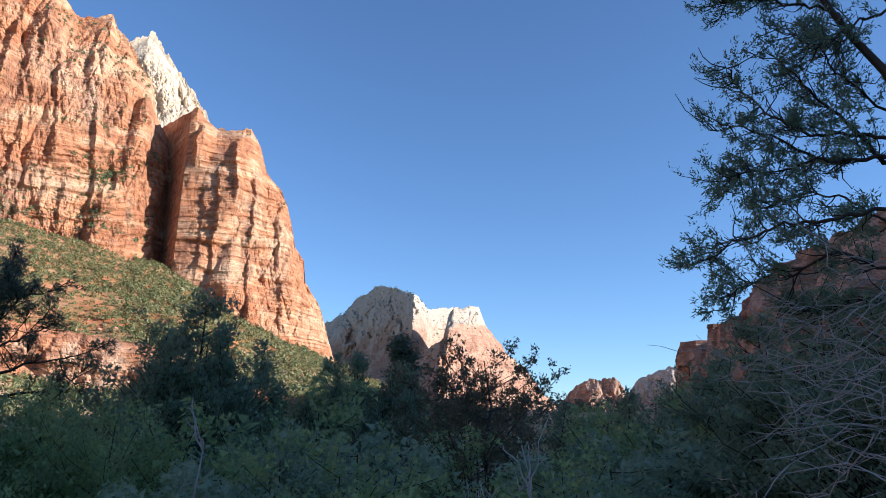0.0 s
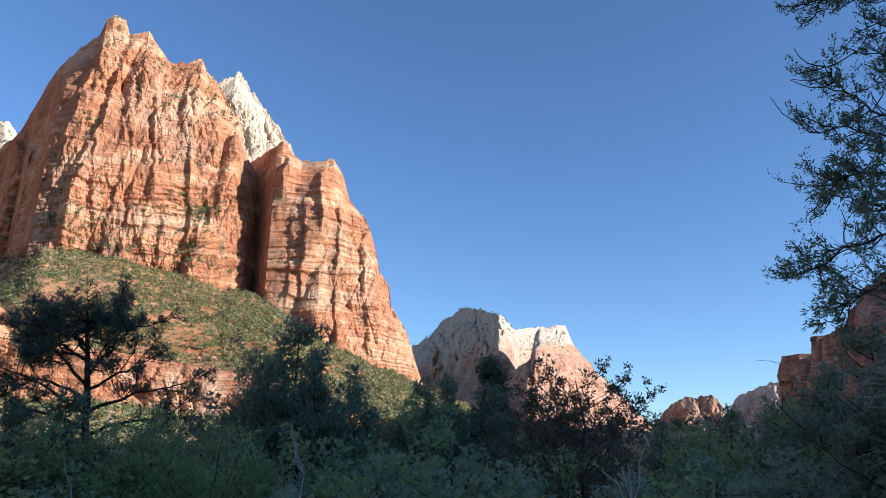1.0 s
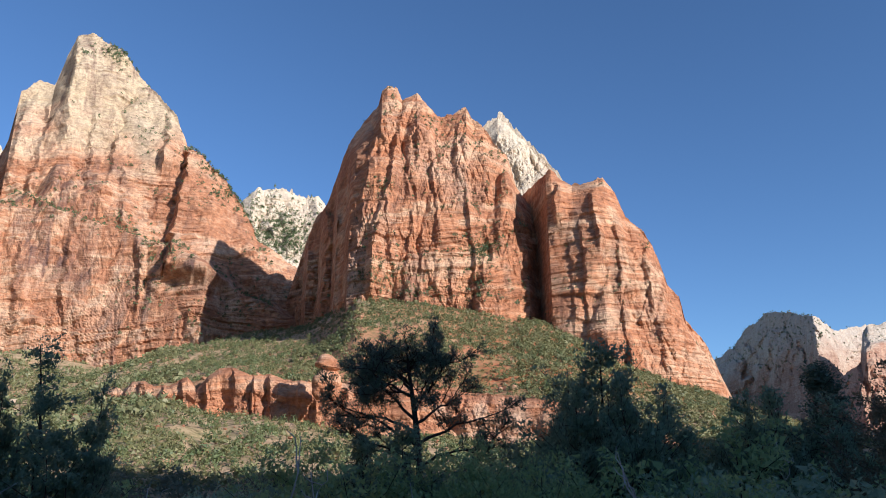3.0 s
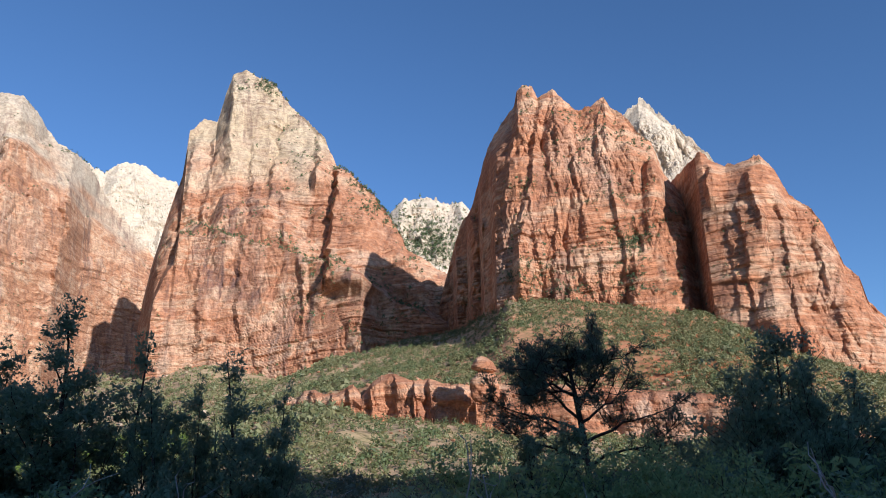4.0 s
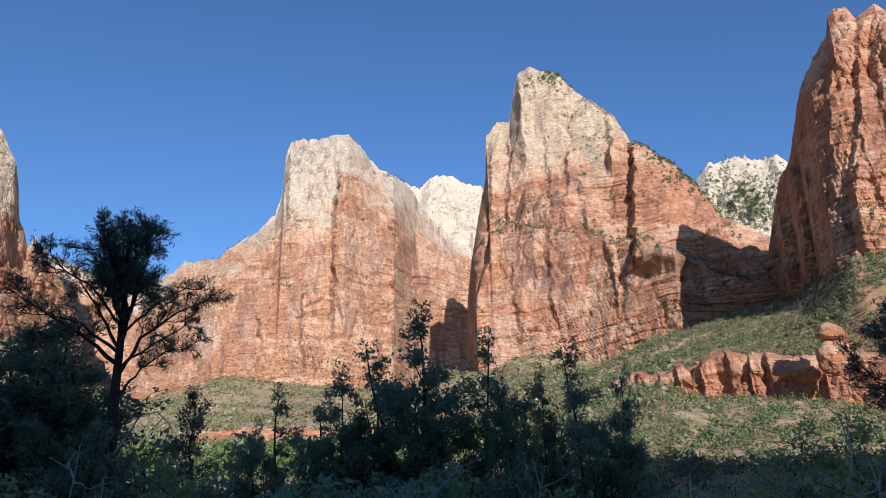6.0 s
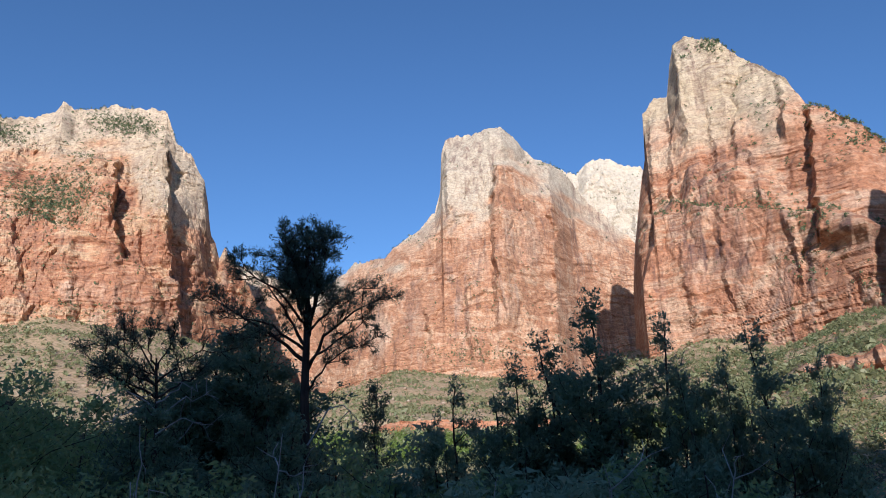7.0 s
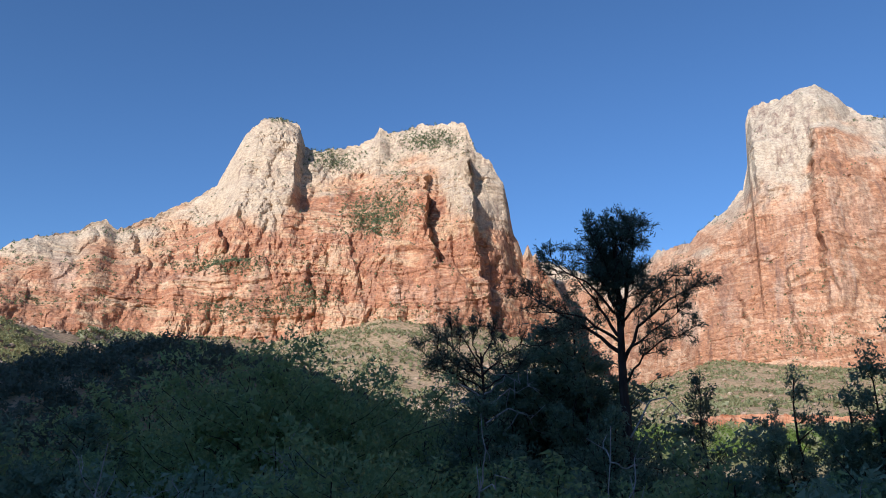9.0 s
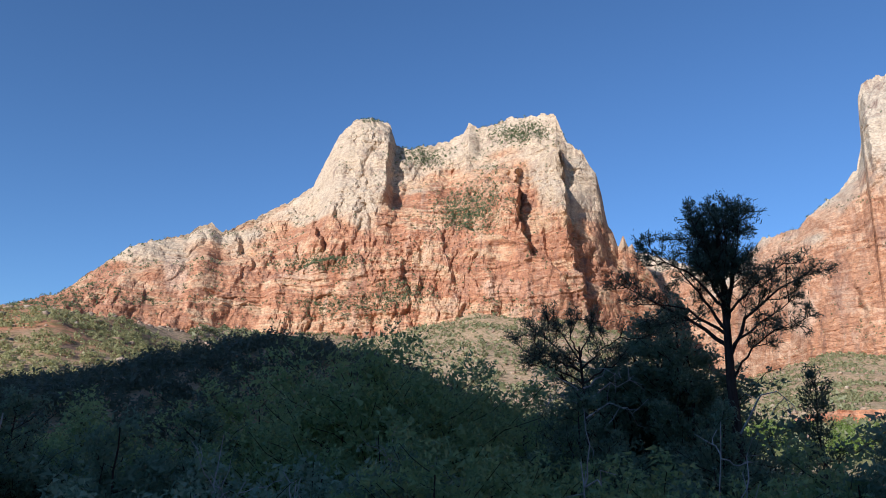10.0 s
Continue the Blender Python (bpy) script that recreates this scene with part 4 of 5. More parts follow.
clumps("talus_stones", "scattered pale fallen rocks on far slopes", P, 1.8 + 6.0 * q ** 4, PALE_STONE, 58, tall=(0.5, 0.9), category="boulders", rough=0.3, leaves=0)
clumps("ledge_shrubs", "dark pines and shrubs on cliff ledges", [p for p, k in SPOTS], [k for p, k in SPOTS], PINE_FAR, 46, tall=(0.9, 1.7), leaves=10)


# ---------------------------------------------------------------- trees of the shaded foreground
def bark(name, a, b):
    m = Mat(name)
    n = m.noise(m.scaled(6, 6, 1.2), 1, 6, 0.65, 0.5)
    return m.done(m.mix(m.range(n, 0.3, 0.7), a, b), 0.9, n, 0.03, 1.0, 0.1)


BARK = bark("dark_bark", (0.035, 0.026, 0.022), (0.10, 0.075, 0.06))
DEAD = bark("grey_dead_wood", (0.32, 0.30, 0.285), (0.52, 0.49, 0.46))
JUNIPER = foliage("juniper_leaf", (0.235, 0.305, 0.185), (0.295, 0.37, 0.21), (0.165, 0.23, 0.15), 0.5)
BRUSH = foliage("sage_leaf", (0.32, 0.40, 0.25), (0.38, 0.46, 0.29), (0.24, 0.32, 0.21), 0.5)
PINE = foliage("pine_needle", (0.125, 0.165, 0.105), (0.16, 0.20, 0.125), (0.09, 0.125, 0.085), 0.4)
OAK = foliage("oak_leaf", (0.34, 0.42, 0.17), (0.42, 0.50, 0.20), (0.23, 0.31, 0.135), 0.5)
RUSSET = foliage("russet_leaf", (0.19, 0.155, 0.09), (0.25, 0.175, 0.10), (0.12, 0.13, 0.075), 0.4)


def tubes(paths, sides=6):
    """Tapered tubes along polylines of (place, radius)."""
    verts, faces, base = [], [], 0
    ring = np.arange(sides) * 2 * np.pi / sides
    for pts, rad in paths:
        pts, rad = np.asarray(pts, float), np.asarray(rad, float)
        t = np.gradient(pts, axis=0)
        t /= np.linalg.norm(t, axis=1)[:, None] + 1e-9
        ref = np.where(np.abs(t[:, 2:3]) > 0.9, [[1.0, 0, 0]], [[0, 0, 1.0]])
        u = np.cross(t, ref)
        u /= np.linalg.norm(u, axis=1)[:, None] + 1e-9
        w = np.cross(t, u)
        co = pts[:, None] + (np.cos(ring)[None, :, None] * u[:, None] + np.sin(ring)[None, :, None] * w[:, None]) * rad[:, None, None]
        n = len(pts)
        i = np.arange(n - 1)[:, None] * sides + np.arange(sides)[None]
        j = np.arange(n - 1)[:, None] * sides + (np.arange(sides)[None] + 1) % sides
        faces.append(np.stack([i, j, j + sides, i + sides], -1).reshape(-1, 4) + base)
        verts.append(co.reshape(-1, 3))
        base += n * sides
    return np.concatenate(verts), np.concatenate(faces)


def mesh_part(name, verts, faces, mat, parent, label=""):
    me = fast_mesh(bpy.data.meshes.new(name), verts, faces)
    me.materials.append(mat)
    ob = new(name, me)
    ob.parent = parent
    if label:
        ob["label"] = label
    return ob


def blades(rng, centres, ways, n, length, width, spread, puff=0.0):
    """Small pointed leaves or needles round each centre, splayed about its way."""
    C = np.repeat(np.asarray(centres, float), n, 0)
    W = np.repeat(np.asarray(ways, float), n, 0) + rng.normal(0, spread, (len(C), 3))
    W /= np.linalg.norm(W, axis=1)[:, None] + 1e-9
    side = np.cross(W, rng.normal(0, 1, W.shape))
    side /= np.linalg.norm(side, axis=1)[:, None] + 1e-9
    L = (length * rng.uniform(0.5, 1.3, len(C)))[:, None]
    B = C + rng.normal(0, 1, C.shape) * max(length * 0.45, puff)
    w = width * rng.uniform(0.6, 1.3, (len(C), 1))
    v = np.stack([B - side * w, B + side * w, B + W * L], 1)
    f = np.arange(len(C) * 3).reshape(-1, 3)
    return v.reshape(-1, 3), f


def curve(rng, a, b, n=7, sag=0.0, wander=0.06):
    a, b = np.asarray(a, float), np.asarray(b, float)
    t = np.linspace(0, 1, n)[:, None]
    L = np.linalg.norm(b - a)
    p = a + (b - a) * t + np.array([0, 0, -sag * L]) * (4 * t * (1 - t))
    off = np.cumsum(rng.normal(0, wander * L / n, (n, 3)), 0)
    off -= off[0]
    return p + off * np.sqrt(t)


def tree(name, label, height, shape, seed, leaf, wood=BARK, limbs=40, leaf_len=0.12, leaf_w=0.030, per=15, bunch=0.22, rise=0.5, trunk=0.11, bare=0.12, leaders=1, spread=0.55, twigs=4, category="tree",
         crook=0.03, gaps=0.0, sway=0.12, inner=0, clump=0.2, puff=0.05):
    """shape: pairs of height share and crown radius in metres."""
    rng = np.random.default_rng(seed)
    root = new(name)
    paths, centres, ways = [], [], []
    stems = []
    for k in range(leaders):
        ang, top = rng.uniform(0, 6.28), height * (1 if k == 0 else rng.uniform(0.7, 0.95))
        lean = 0 if k == 0 else rng.uniform(0.1, 0.22) * height * 0.6
        a = np.array([0, 0, -0.3]) if k == 0 else np.array([0, 0, height * 0.12])
        st = curve(rng, a, (math.cos(ang) * lean + rng.normal(0, crook * height), math.sin(ang) * lean + rng.normal(0, crook * height), top), 14, 0, sway)
        rad = np.interp(np.linspace(0, 1, 14), [0, 0.1, 0.6, 1], [trunk * 1.25, trunk, trunk * 0.55, 0.012]) * (1 if k == 0 else 0.6)
        paths.append((st, rad))
        stems.append((st, rad))
    for i in range(limbs):
        st, rad = stems[i % leaders]
        u = bare + (1 - bare) * ((i + rng.random()) / limbs) ** 0.85
        x = np.clip(u * 13, 0, 12.999)
        j = int(x)
        p = st[j] + (st[j + 1] - st[j]) * (x - j)
        hs = np.clip(p[2] / height, 0, 1)
        R = np.interp(hs, [q[0] for q in shape], [q[1] for q in shape]) * rng.uniform(0.55, 1.12)
        if rng.random() < gaps:
            R *= 0.4
        th = i * 2.4 + rng.uniform(-0.5, 0.5)
        e = p + np.array([math.cos(th) * R, math.sin(th) * R, rise * R * rng.uniform(0.4, 1.3)])
        c = curve(rng, p, e, 6 if limbs > 45 else 4, 0.06, 0.22)
        nc = len(c)
        r0 = min(rad[j] * 0.6, 0.012 + 0.016 * R)
        paths.append((c, np.linspace(r0, 0.006, nc)))
        m = max(4, int(twigs * (0.6 + R * 0.7)))
        for k in range(m):
            f = rng.uniform(0.3, 1.0) * (nc - 1.001)
            q = c[int(f)] + (c[int(f) + 1] - c[int(f)]) * (f - int(f))
            w = (e - p) / (np.linalg.norm(e - p) + 1e-6) * 0.6 + rng.normal(0, 0.5, 3) + np.array([0, 0, 0.5])
            w /= np.linalg.norm(w)
            q2 = q + w * bunch * rng.uniform(0.8, 2.2)
            if k % 3 == 0 and limbs > 100:
                paths.append((np.array([q, q2]), np.array([0.009, 0.004])))
            for s_ in range(2):
                centres.append(q + (q2 - q) * rng.uniform(0.3, 1.1) + rng.normal(0, bunch * 0.33, 3))
                ways.append(w)
    v, f = tubes(paths, 4 if limbs > 45 else 3)
    mesh_part("trunk", v, f, wood, root)
    v, f = blades(rng, centres, ways, per, leaf_len, leaf_w, spread, puff)
    if inner:
        k = rng.permutation(len(centres))[:inner]
        C = np.array(centres)[k] - np.array(ways)[k] * bunch * 0.5
        C[:, :2] *= 0.93
        # each tuft: leaves that lie round a small uneven ball
        n = 26
        way = rng.normal(0, 1, (len(C), n, 3))
        way /= np.linalg.norm(way, axis=-1)[..., None]
        ball = clump * rng.uniform(0.55, 1.35, (len(C), 1, 1))
        mid = C[:, None] + way * ball * rng.uniform(0.45, 1.15, (len(C), n, 1)) * np.array([1, 1, 0.75])
        t1 = np.cross(way, rng.normal(0, 1, way.shape))
        t1 /= np.linalg.norm(t1, axis=-1)[..., None] + 1e-6
        t2 = np.cross(way, t1)
        t1, t2 = [t * rng.uniform(0.5, 1.3, (len(C), n, 1)) + rng.normal(0, 0.45, way.shape) for t in (t1, t2)]
        size = leaf_len * 0.62
        co = np.stack([mid + t1 * size, mid + t2 * size, mid - (t1 + t2) * size * 0.6 + way * size * 0.8], 2).reshape(-1, 3)
        v, f = np.concatenate([v, co]), np.concatenate([f, np.arange(len(co)).reshape(-1, 3) + len(v)])
    mesh_part("crown", v, f, leaf, root)
    tagged(root, label, category, group="%s of the shaded thicket" % {"bush": "bushes"}.get(category, category + "s"))
    return root


def ground_at(az, r):
    return float(ground_height(np.array([float(az)]), np.array([float(r)]))[0])


def stand(proto, tall, az, r, el, turn, wide=1.0):
    """A copy of a tree whose top stands at height angle el at that azimuth and distance."""
    z0 = ground_at(az, r)
    k = (EYE + r * math.tan(radians(el)) - z0) / tall
    a = radians(az)
    return copy_thing(proto, pose(-math.sin(a) * r, math.cos(a) * r, z0, 0, 0, turn) @ Matrix.Diagonal((k * wide, k * wide, k, 1)))


def place(ob, tall, az, r, el, turn=0, wide=1.0):
    z0 = ground_at(az, r)
    k = (EYE + r * math.tan(radians(el)) - z0) / tall
    a = radians(az)
    ob.matrix_world = pose(-math.sin(a) * r, math.cos(a) * r, z0, 0, 0, turn) @ Matrix.Diagonal((k * wide, k * wide, k, 1))
    return ob


# junipers: dense, many-tipped, foliage nearly to the ground
CONE = ((0, 1.6), (0.25, 2.0), (0.5, 1.85), (0.75, 1.25), (0.9, 0.65), (1, 0.1))
COLUMN = ((0, 0.9), (0.25, 1.35), (0.6, 1.1), (0.85, 0.55), (1, 0.1))
DOME = ((0, 1.8), (0.3, 2.6), (0.6, 2.5), (0.85, 1.6), (1, 0.4))
jun_a = tree("juniper_tree", "dense dark green juniper tree in shade", 8, CONE, 1, JUNIPER, limbs=165, leaders=4, rise=0.9, twigs=4, per=8, leaf_len=0.09, leaf_w=0.026, crook=0.015, sway=0.06, bunch=0.22, inner=460, clump=0.24)
jun_b = tree("juniper_tree", "upright juniper with several pointed tips", 8, COLUMN, 2, JUNIPER, limbs=84, leaders=5, rise=1.1, twigs=6, per=14, gaps=0.25, leaf_len=0.078, leaf_w=0.022, bunch=0.2, inner=380, clump=0.18)
jun_c = tree("juniper_tree", "ragged open juniper with gaps in its crown", 8, COLUMN, 3, JUNIPER, limbs=66, leaders=4, rise=0.9, twigs=6, per=14, gaps=0.35, bare=0.2, leaf_len=0.078, leaf_w=0.021, bunch=0.2, inner=300, clump=0.17)
spire = tree("conifer_tree", "narrow dark spire-topped conifer", 8, ((0, 1.5), (0.3, 1.4), (0.7, 0.55), (1, 0.03)), 4, PINE, limbs=130, rise=0.3, per=10, twigs=6, leaf_len=0.075, leaf_w=0.019, bunch=0.14, inner=340, clump=0.15)
sapling = tree("conifer_tree", "thin ragged young conifer", 5, ((0, 0.5), (0.5, 0.42), (1, 0.05)), 5, PINE, limbs=40, rise=0.6, per=24, twigs=4, gaps=0.35, trunk=0.05, leaf_len=0.06, leaf_w=0.014, bunch=0.13)
oak = tree("oak_tree", "broad bushy green tree in shade", 6, DOME, 6, OAK, limbs=95, leaders=4, rise=0.6, per=5, leaf_len=0.085, leaf_w=0.03, twigs=6, spread=0.8, bunch=0.28, inner=560, puff=0.06, clump=0.34, trunk=0.08)
bush = tree("juniper_bush", "dense rounded grey-green juniper bush", 4, ((0, 1.7), (0.4, 2.0), (0.75, 1.4), (1, 0.4)), 7, BRUSH, limbs=40, leaders=3, rise=0.6, per=4, leaf_len=0.085, leaf_w=0.027, twigs=5, trunk=0.05, category="bush", inner=200, puff=0.06, clump=0.26)
scrub_oak = tree("oak_bush", "leafy green oak bush in shade", 4, ((0, 1.6), (0.4, 2.0), (0.75, 1.5), (1, 0.5)), 17, OAK, limbs=40, leaders=3, rise=0.7, per=4, leaf_len=0.085, leaf_w=0.034, twigs=5, trunk=0.05, spread=0.8, category="bush", inner=200, puff=0.06, clump=0.26)
low_jun = tree("juniper_bush", "ragged upright juniper bush", 4, ((0, 1.0), (0.3, 1.3), (0.7, 0.8), (1, 0.15)), 18, JUNIPER, limbs=40, leaders=4, rise=1.0, per=8, leaf_len=0.085, leaf_w=0.022, twigs=6, trunk=0.05, category="bush", inner=170, puff=0.05, clump=0.19)
brown = tree("bare_tree", "grey-twigged tree with sparse russet leaves", 7, ((0, 0.8), (0.35, 2.2), (0.75, 2.2), (1, 0.7)), 8, RUSSET, wood=bark("grey_bark", (0.07, 0.06, 0.055), (0.15, 0.13, 0.12)), limbs=80, leaders=4, rise=0.7,
             per=15, leaf_len=0.075, leaf_w=0.026, twigs=7, spread=0.9, trunk=0.09, bare=0.2)

rng = np.random.default_rng(77)
for az, r, el, kind, wide in ((16.4, 20, 6.6, jun_a, 0.75), (21.4, 21, 6.3, jun_b, 0.9), (20.2, 19.5, 6.0, jun_a, 0.65), (14.0, 22, 5.0, jun_b, 1.1), (12.4, 21, 2.6, jun_a, 0.9), (8.2, 22, 5.0, jun_a, 0.7), (6.2, 23, 5.2, jun_a, 0.8), (3.0, 23, 4.4, jun_a, 0.9), (9.6, 20, 1.6, scrub_oak, 1.0), (2.4, 22, 2.6, jun_a, 0.8), (26.8, 16, 0.9, oak, 0.9), (30.4, 15, 0.0, oak, 0.9), (23.6, 14, -0.4, oak, 0.8),
                              (-8.6, 24, 2.4, jun_c, 1.0), (36.0, 17, 2.4, jun_a, 1.0), (33.2, 16, 3.2, jun_a, 0.9), (39.0, 19, 1.0, oak, 1.0), (-14.2, 30, 3.0, jun_a, 1.0), (-17.5, 28, 3.3, jun_a, 1.0), (-20.5, 22, 5.5, jun_a, 1.1), (-23.5, 17, 8.0, jun_a, 1.0), (-27.5, 14, 9.5, jun_a, 1.0),
                              (-31.5, 11, 9.0, jun_a, 1.0), (-12, 26, 0.8, oak, 1.0),
                              (71.4, 15.5, 8.9, jun_c, 1.0), (65.4, 15, 9.0, jun_b, 0.95), (75.2, 15, 6.6, jun_b, 0.95), (72.8, 16, 6.4, jun_b, 0.9), (77.4, 15, 5.0, jun_c, 0.9), (80.6, 16, 5.0, jun_b, 0.9),
                              (62.8, 14, 6.6, jun_c, 0.6), (60.2, 15, 6.2, jun_b, 0.6), (55.6, 15, 6.4, jun_c, 0.6), (53.9, 17, 3.2, jun_b, 0.7), (83.4, 18, 3.3, jun_c, 0.7), (89.0, 24, 2.6, bush, 1.0)):
    stand(kind, {jun_a: 8, jun_b: 8, jun_c: 8, oak: 6, bush: 4, scrub_oak: 4}[kind], az, r, el, rng.uniform(0, 360), wide)
for az, r, el, kind, wide in ((111.5, 19, 4.6, oak, 1.0), (121.5, 18, 4.6, oak, 1.0), (107, 24, 2.6, oak, 1.0), (126, 22, 2.8, oak, 1.1), (103, 20, 3.6, jun_a, 1.1), (97.0, 26, 9.7, jun_a, 1.3), (95, 24, 10.4, jun_b, 1.3), (99, 26, 8.0, jun_a, 1.3), (94.0, 23, 7.6, jun_b, 1.1),
                              (131, 20, 1.5, jun_a, 1.2), (138, 22, 1.0, oak, 1.2), (143, 18, 2.0, jun_a, 1.1), (148, 18, 3.0, jun_a, 1.1), (93, 20, 3.0, jun_a, 1.0)):
    stand(kind, {jun_a: 8, jun_b: 8, jun_c: 8, oak: 6, bush: 4, scrub_oak: 4}[kind], az, r, el, rng.uniform(0, 360), wide)
# the low thicket between and behind them
for i in range(88):
    az = -34 + 184 * (i + rng.random()) / 88
    r = float(rng.choice([11, 13, 15, 19, 26, 34, 45]) * rng.uniform(0.9, 1.15))
    cap = float(np.interp(az, [-34, -20, -12, -6, 4, 10, 14, 24, 38, 52, 60, 80, 88, 92, 104, 120, 150], [4, 2.5, 0.0, 0.4, 0.6, 0.6, 0.4, -0.6, -0.5, -0.7, 1.2, 0.6, -0.6, 0.0, 0.6, 0.4, 0.2]))
    el = cap - rng.uniform(0.2, 3.0) - max(0, 14 - r) * 0.6
    kind = (bush, low_jun, scrub_oak, bush, scrub_oak)[i % 5]
    stand(kind, 4, az, r, el, rng.uniform(0, 360), rng.uniform(0.9, 1.25))
# the first of each kind
place(jun_a, 8, 18.2, 21, 8.9, 20, 1.0)
place(spire, 8, 3.6, 24, 8.0, 0, 1.3)
place(brown, 7, -4.0, 19, 5.1, 0, 0.95)
place(jun_b, 8, 68.6, 15, 11.0, 40, 1.15)
place(jun_c, 8, 57.5, 15, 8.9, 10, 1.0)
place(sapling, 5, 86.2, 22, 6.5, 0, 0.85)
place(oak, 6, 116.5, 17, 6.0, 0, 1.0)
place(bush, 4, 11.0, 17, 0.2, 0, 1.0)
place(scrub_oak, 4, 113.0, 11, -1.2, 0, 1.0)
place(low_jun, 4, 24.6, 19, 1.0, 0, 1.0)
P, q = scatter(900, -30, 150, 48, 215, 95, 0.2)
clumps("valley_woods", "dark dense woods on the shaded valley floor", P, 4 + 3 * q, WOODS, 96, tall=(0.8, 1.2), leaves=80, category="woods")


# ---------------------------------------------------------------- single trees that stand out
def toward(az, el, r, eye=(0, 0, EYE)):
    a, e = radians(az), radians(el)
    return np.array(eye) + r * np.array([-math.sin(a), math.cos(a), math.tan(e)])


def limbed_pine(name, label, stem, limbs, r, seed, trunk, tufts=34, needle=0.12, crown=None, dead=()):
    """A pine with named limbs. stem, limbs: azimuth and height angle of their bends."""
    rng = np.random.default_rng(seed)
    root = new(name)
    foot = toward(stem[0][0], stem[0][1], r)
    foot[2] = ground_at(stem[0][0], r)
    root.matrix_world = Matrix.Translation(foot)
    st = [np.array([0, 0, -0.3])] + [toward(a, e, r) - foot for a, e in stem]
    wood, grey, centres, ways = [], [], [], []
    wood.append((np.array(st), np.linspace(trunk, trunk * 0.25, len(st))))
    ends = [[toward(a, e, r + d) - foot for (a, e), d in zip(l, np.linspace(0, rng.uniform(-1.2, 1.2), len(l)))] for l in limbs]
    if crown:
        ca, ce, wa, we, n = crown
        top = np.array(st[-1])
        for i in range(n):
            th, k = rng.uniform(0, 6.28), rng.uniform(0.35, 1) ** 0.6
            e = toward(ca + math.cos(th) * wa * k, ce + math.sin(th) * we * k, r + rng.uniform(-1, 1) * wa * 0.3) - foot
            u = rng.uniform(0.55, 0.98) * (len(st) - 1)
            j = min(int(u), len(st) - 2)
            a0 = st[j] + (st[j + 1] - st[j]) * (u - j)
            if a0[2] > e[2] - 0.1:
                a0 = st[j]
            ends.append([a0, (a0 + e) / 2 + np.array([0, 0, -0.1]) + rng.normal(0, 0.08, 3), e])
    for pts in ends:
        pts = np.array(pts)
        t = np.linspace(0, len(pts) - 1, 10)
        c = np.stack([np.interp(t, np.arange(len(pts)), pts[:, k]) for k in range(3)], 1) + rng.normal(0, 0.025, (10, 3))
        L = np.linalg.norm(c[-1] - c[0])
        wood.append((c, np.linspace(min(trunk * 0.36, 0.014 + 0.014 * L), 0.006, 10)))
        runs = [c]
        for k in range(int(1 + L * 1.6)):
            j = int(rng.integers(3, 9))
            w = (c[j] - c[j - 1]) / (np.linalg.norm(c[j] - c[j - 1]) + 1e-6) * 0.7 + rng.normal(0, 0.6, 3) + np.array([0, 0, 0.2])
            b = curve(rng, c[j], c[j] + w / np.linalg.norm(w) * rng.uniform(0.4, 0.95), 10, 0.05, 0.3)
            wood.append((b, np.linspace(0.016, 0.006, 10)))
            runs.append(b)
        for k in range(int(6 + L * 7) + 5 * (len(runs) - 1)):
            c = runs[k % len(runs)]
            f = rng.uniform(0.3, 1.0) ** 0.7 * 8.999
            j = int(f)
            q = c[j] + (c[j + 1] - c[j]) * (f - j)
            w = (c[-1] - c[0]) / np.linalg.norm(c[-1] - c[0]) * 0.7 + rng.normal(0, 0.6, 3) + np.array([0, 0, 0.35])
            w /= np.linalg.norm(w)
            q2 = q + w * rng.uniform(0.15, 0.5) * (1.2 - 0.4 * f / 9)
            wood.append((np.array([q, (q + q2) / 2 + rng.normal(0, 0.02, 3), q2]), np.array([0.011, 0.008, 0.005])))
            for g in range(3):
                centres.append(q + (q2 - q) * rng.uniform(0.45, 1.08) + rng.normal(0, 0.05, 3))
                ways.append(w)
    for l in dead:
        pts = np.array([toward(a, e, r - 0.6) - foot for a, e in l])
        t = np.linspace(0, len(pts) - 1, 8)
        c = np.stack([np.interp(t, np.arange(len(pts)), pts[:, k]) for k in range(3)], 1) + rng.normal(0, 0.05, (8, 3))
        grey.append((c, np.linspace(0.028, 0.006, 8)))
        for k in range(5):
            j = int(rng.integers(2, 8))
            q2 = c[j] + rng.normal(0, 0.35, 3)
            grey.append((np.array([c[j], (c[j] + q2) / 2 + rng.normal(0, 0.05, 3), q2]), np.array([0.012, 0.009, 0.005])))
    v, f = tubes(wood, 4)
    mesh_part("trunk", v, f, BARK, root)
    v, f = blades(rng, centres, ways, tufts, needle, 0.013, 0.75)
    mesh_part("crown", v, f, PINE, root)
    if grey:
        v, f = tubes(grey, 5)
        mesh_part("dead_branch", v, f, DEAD, root, "bleached grey dead branches")
    return tagged(root, label, "tree")


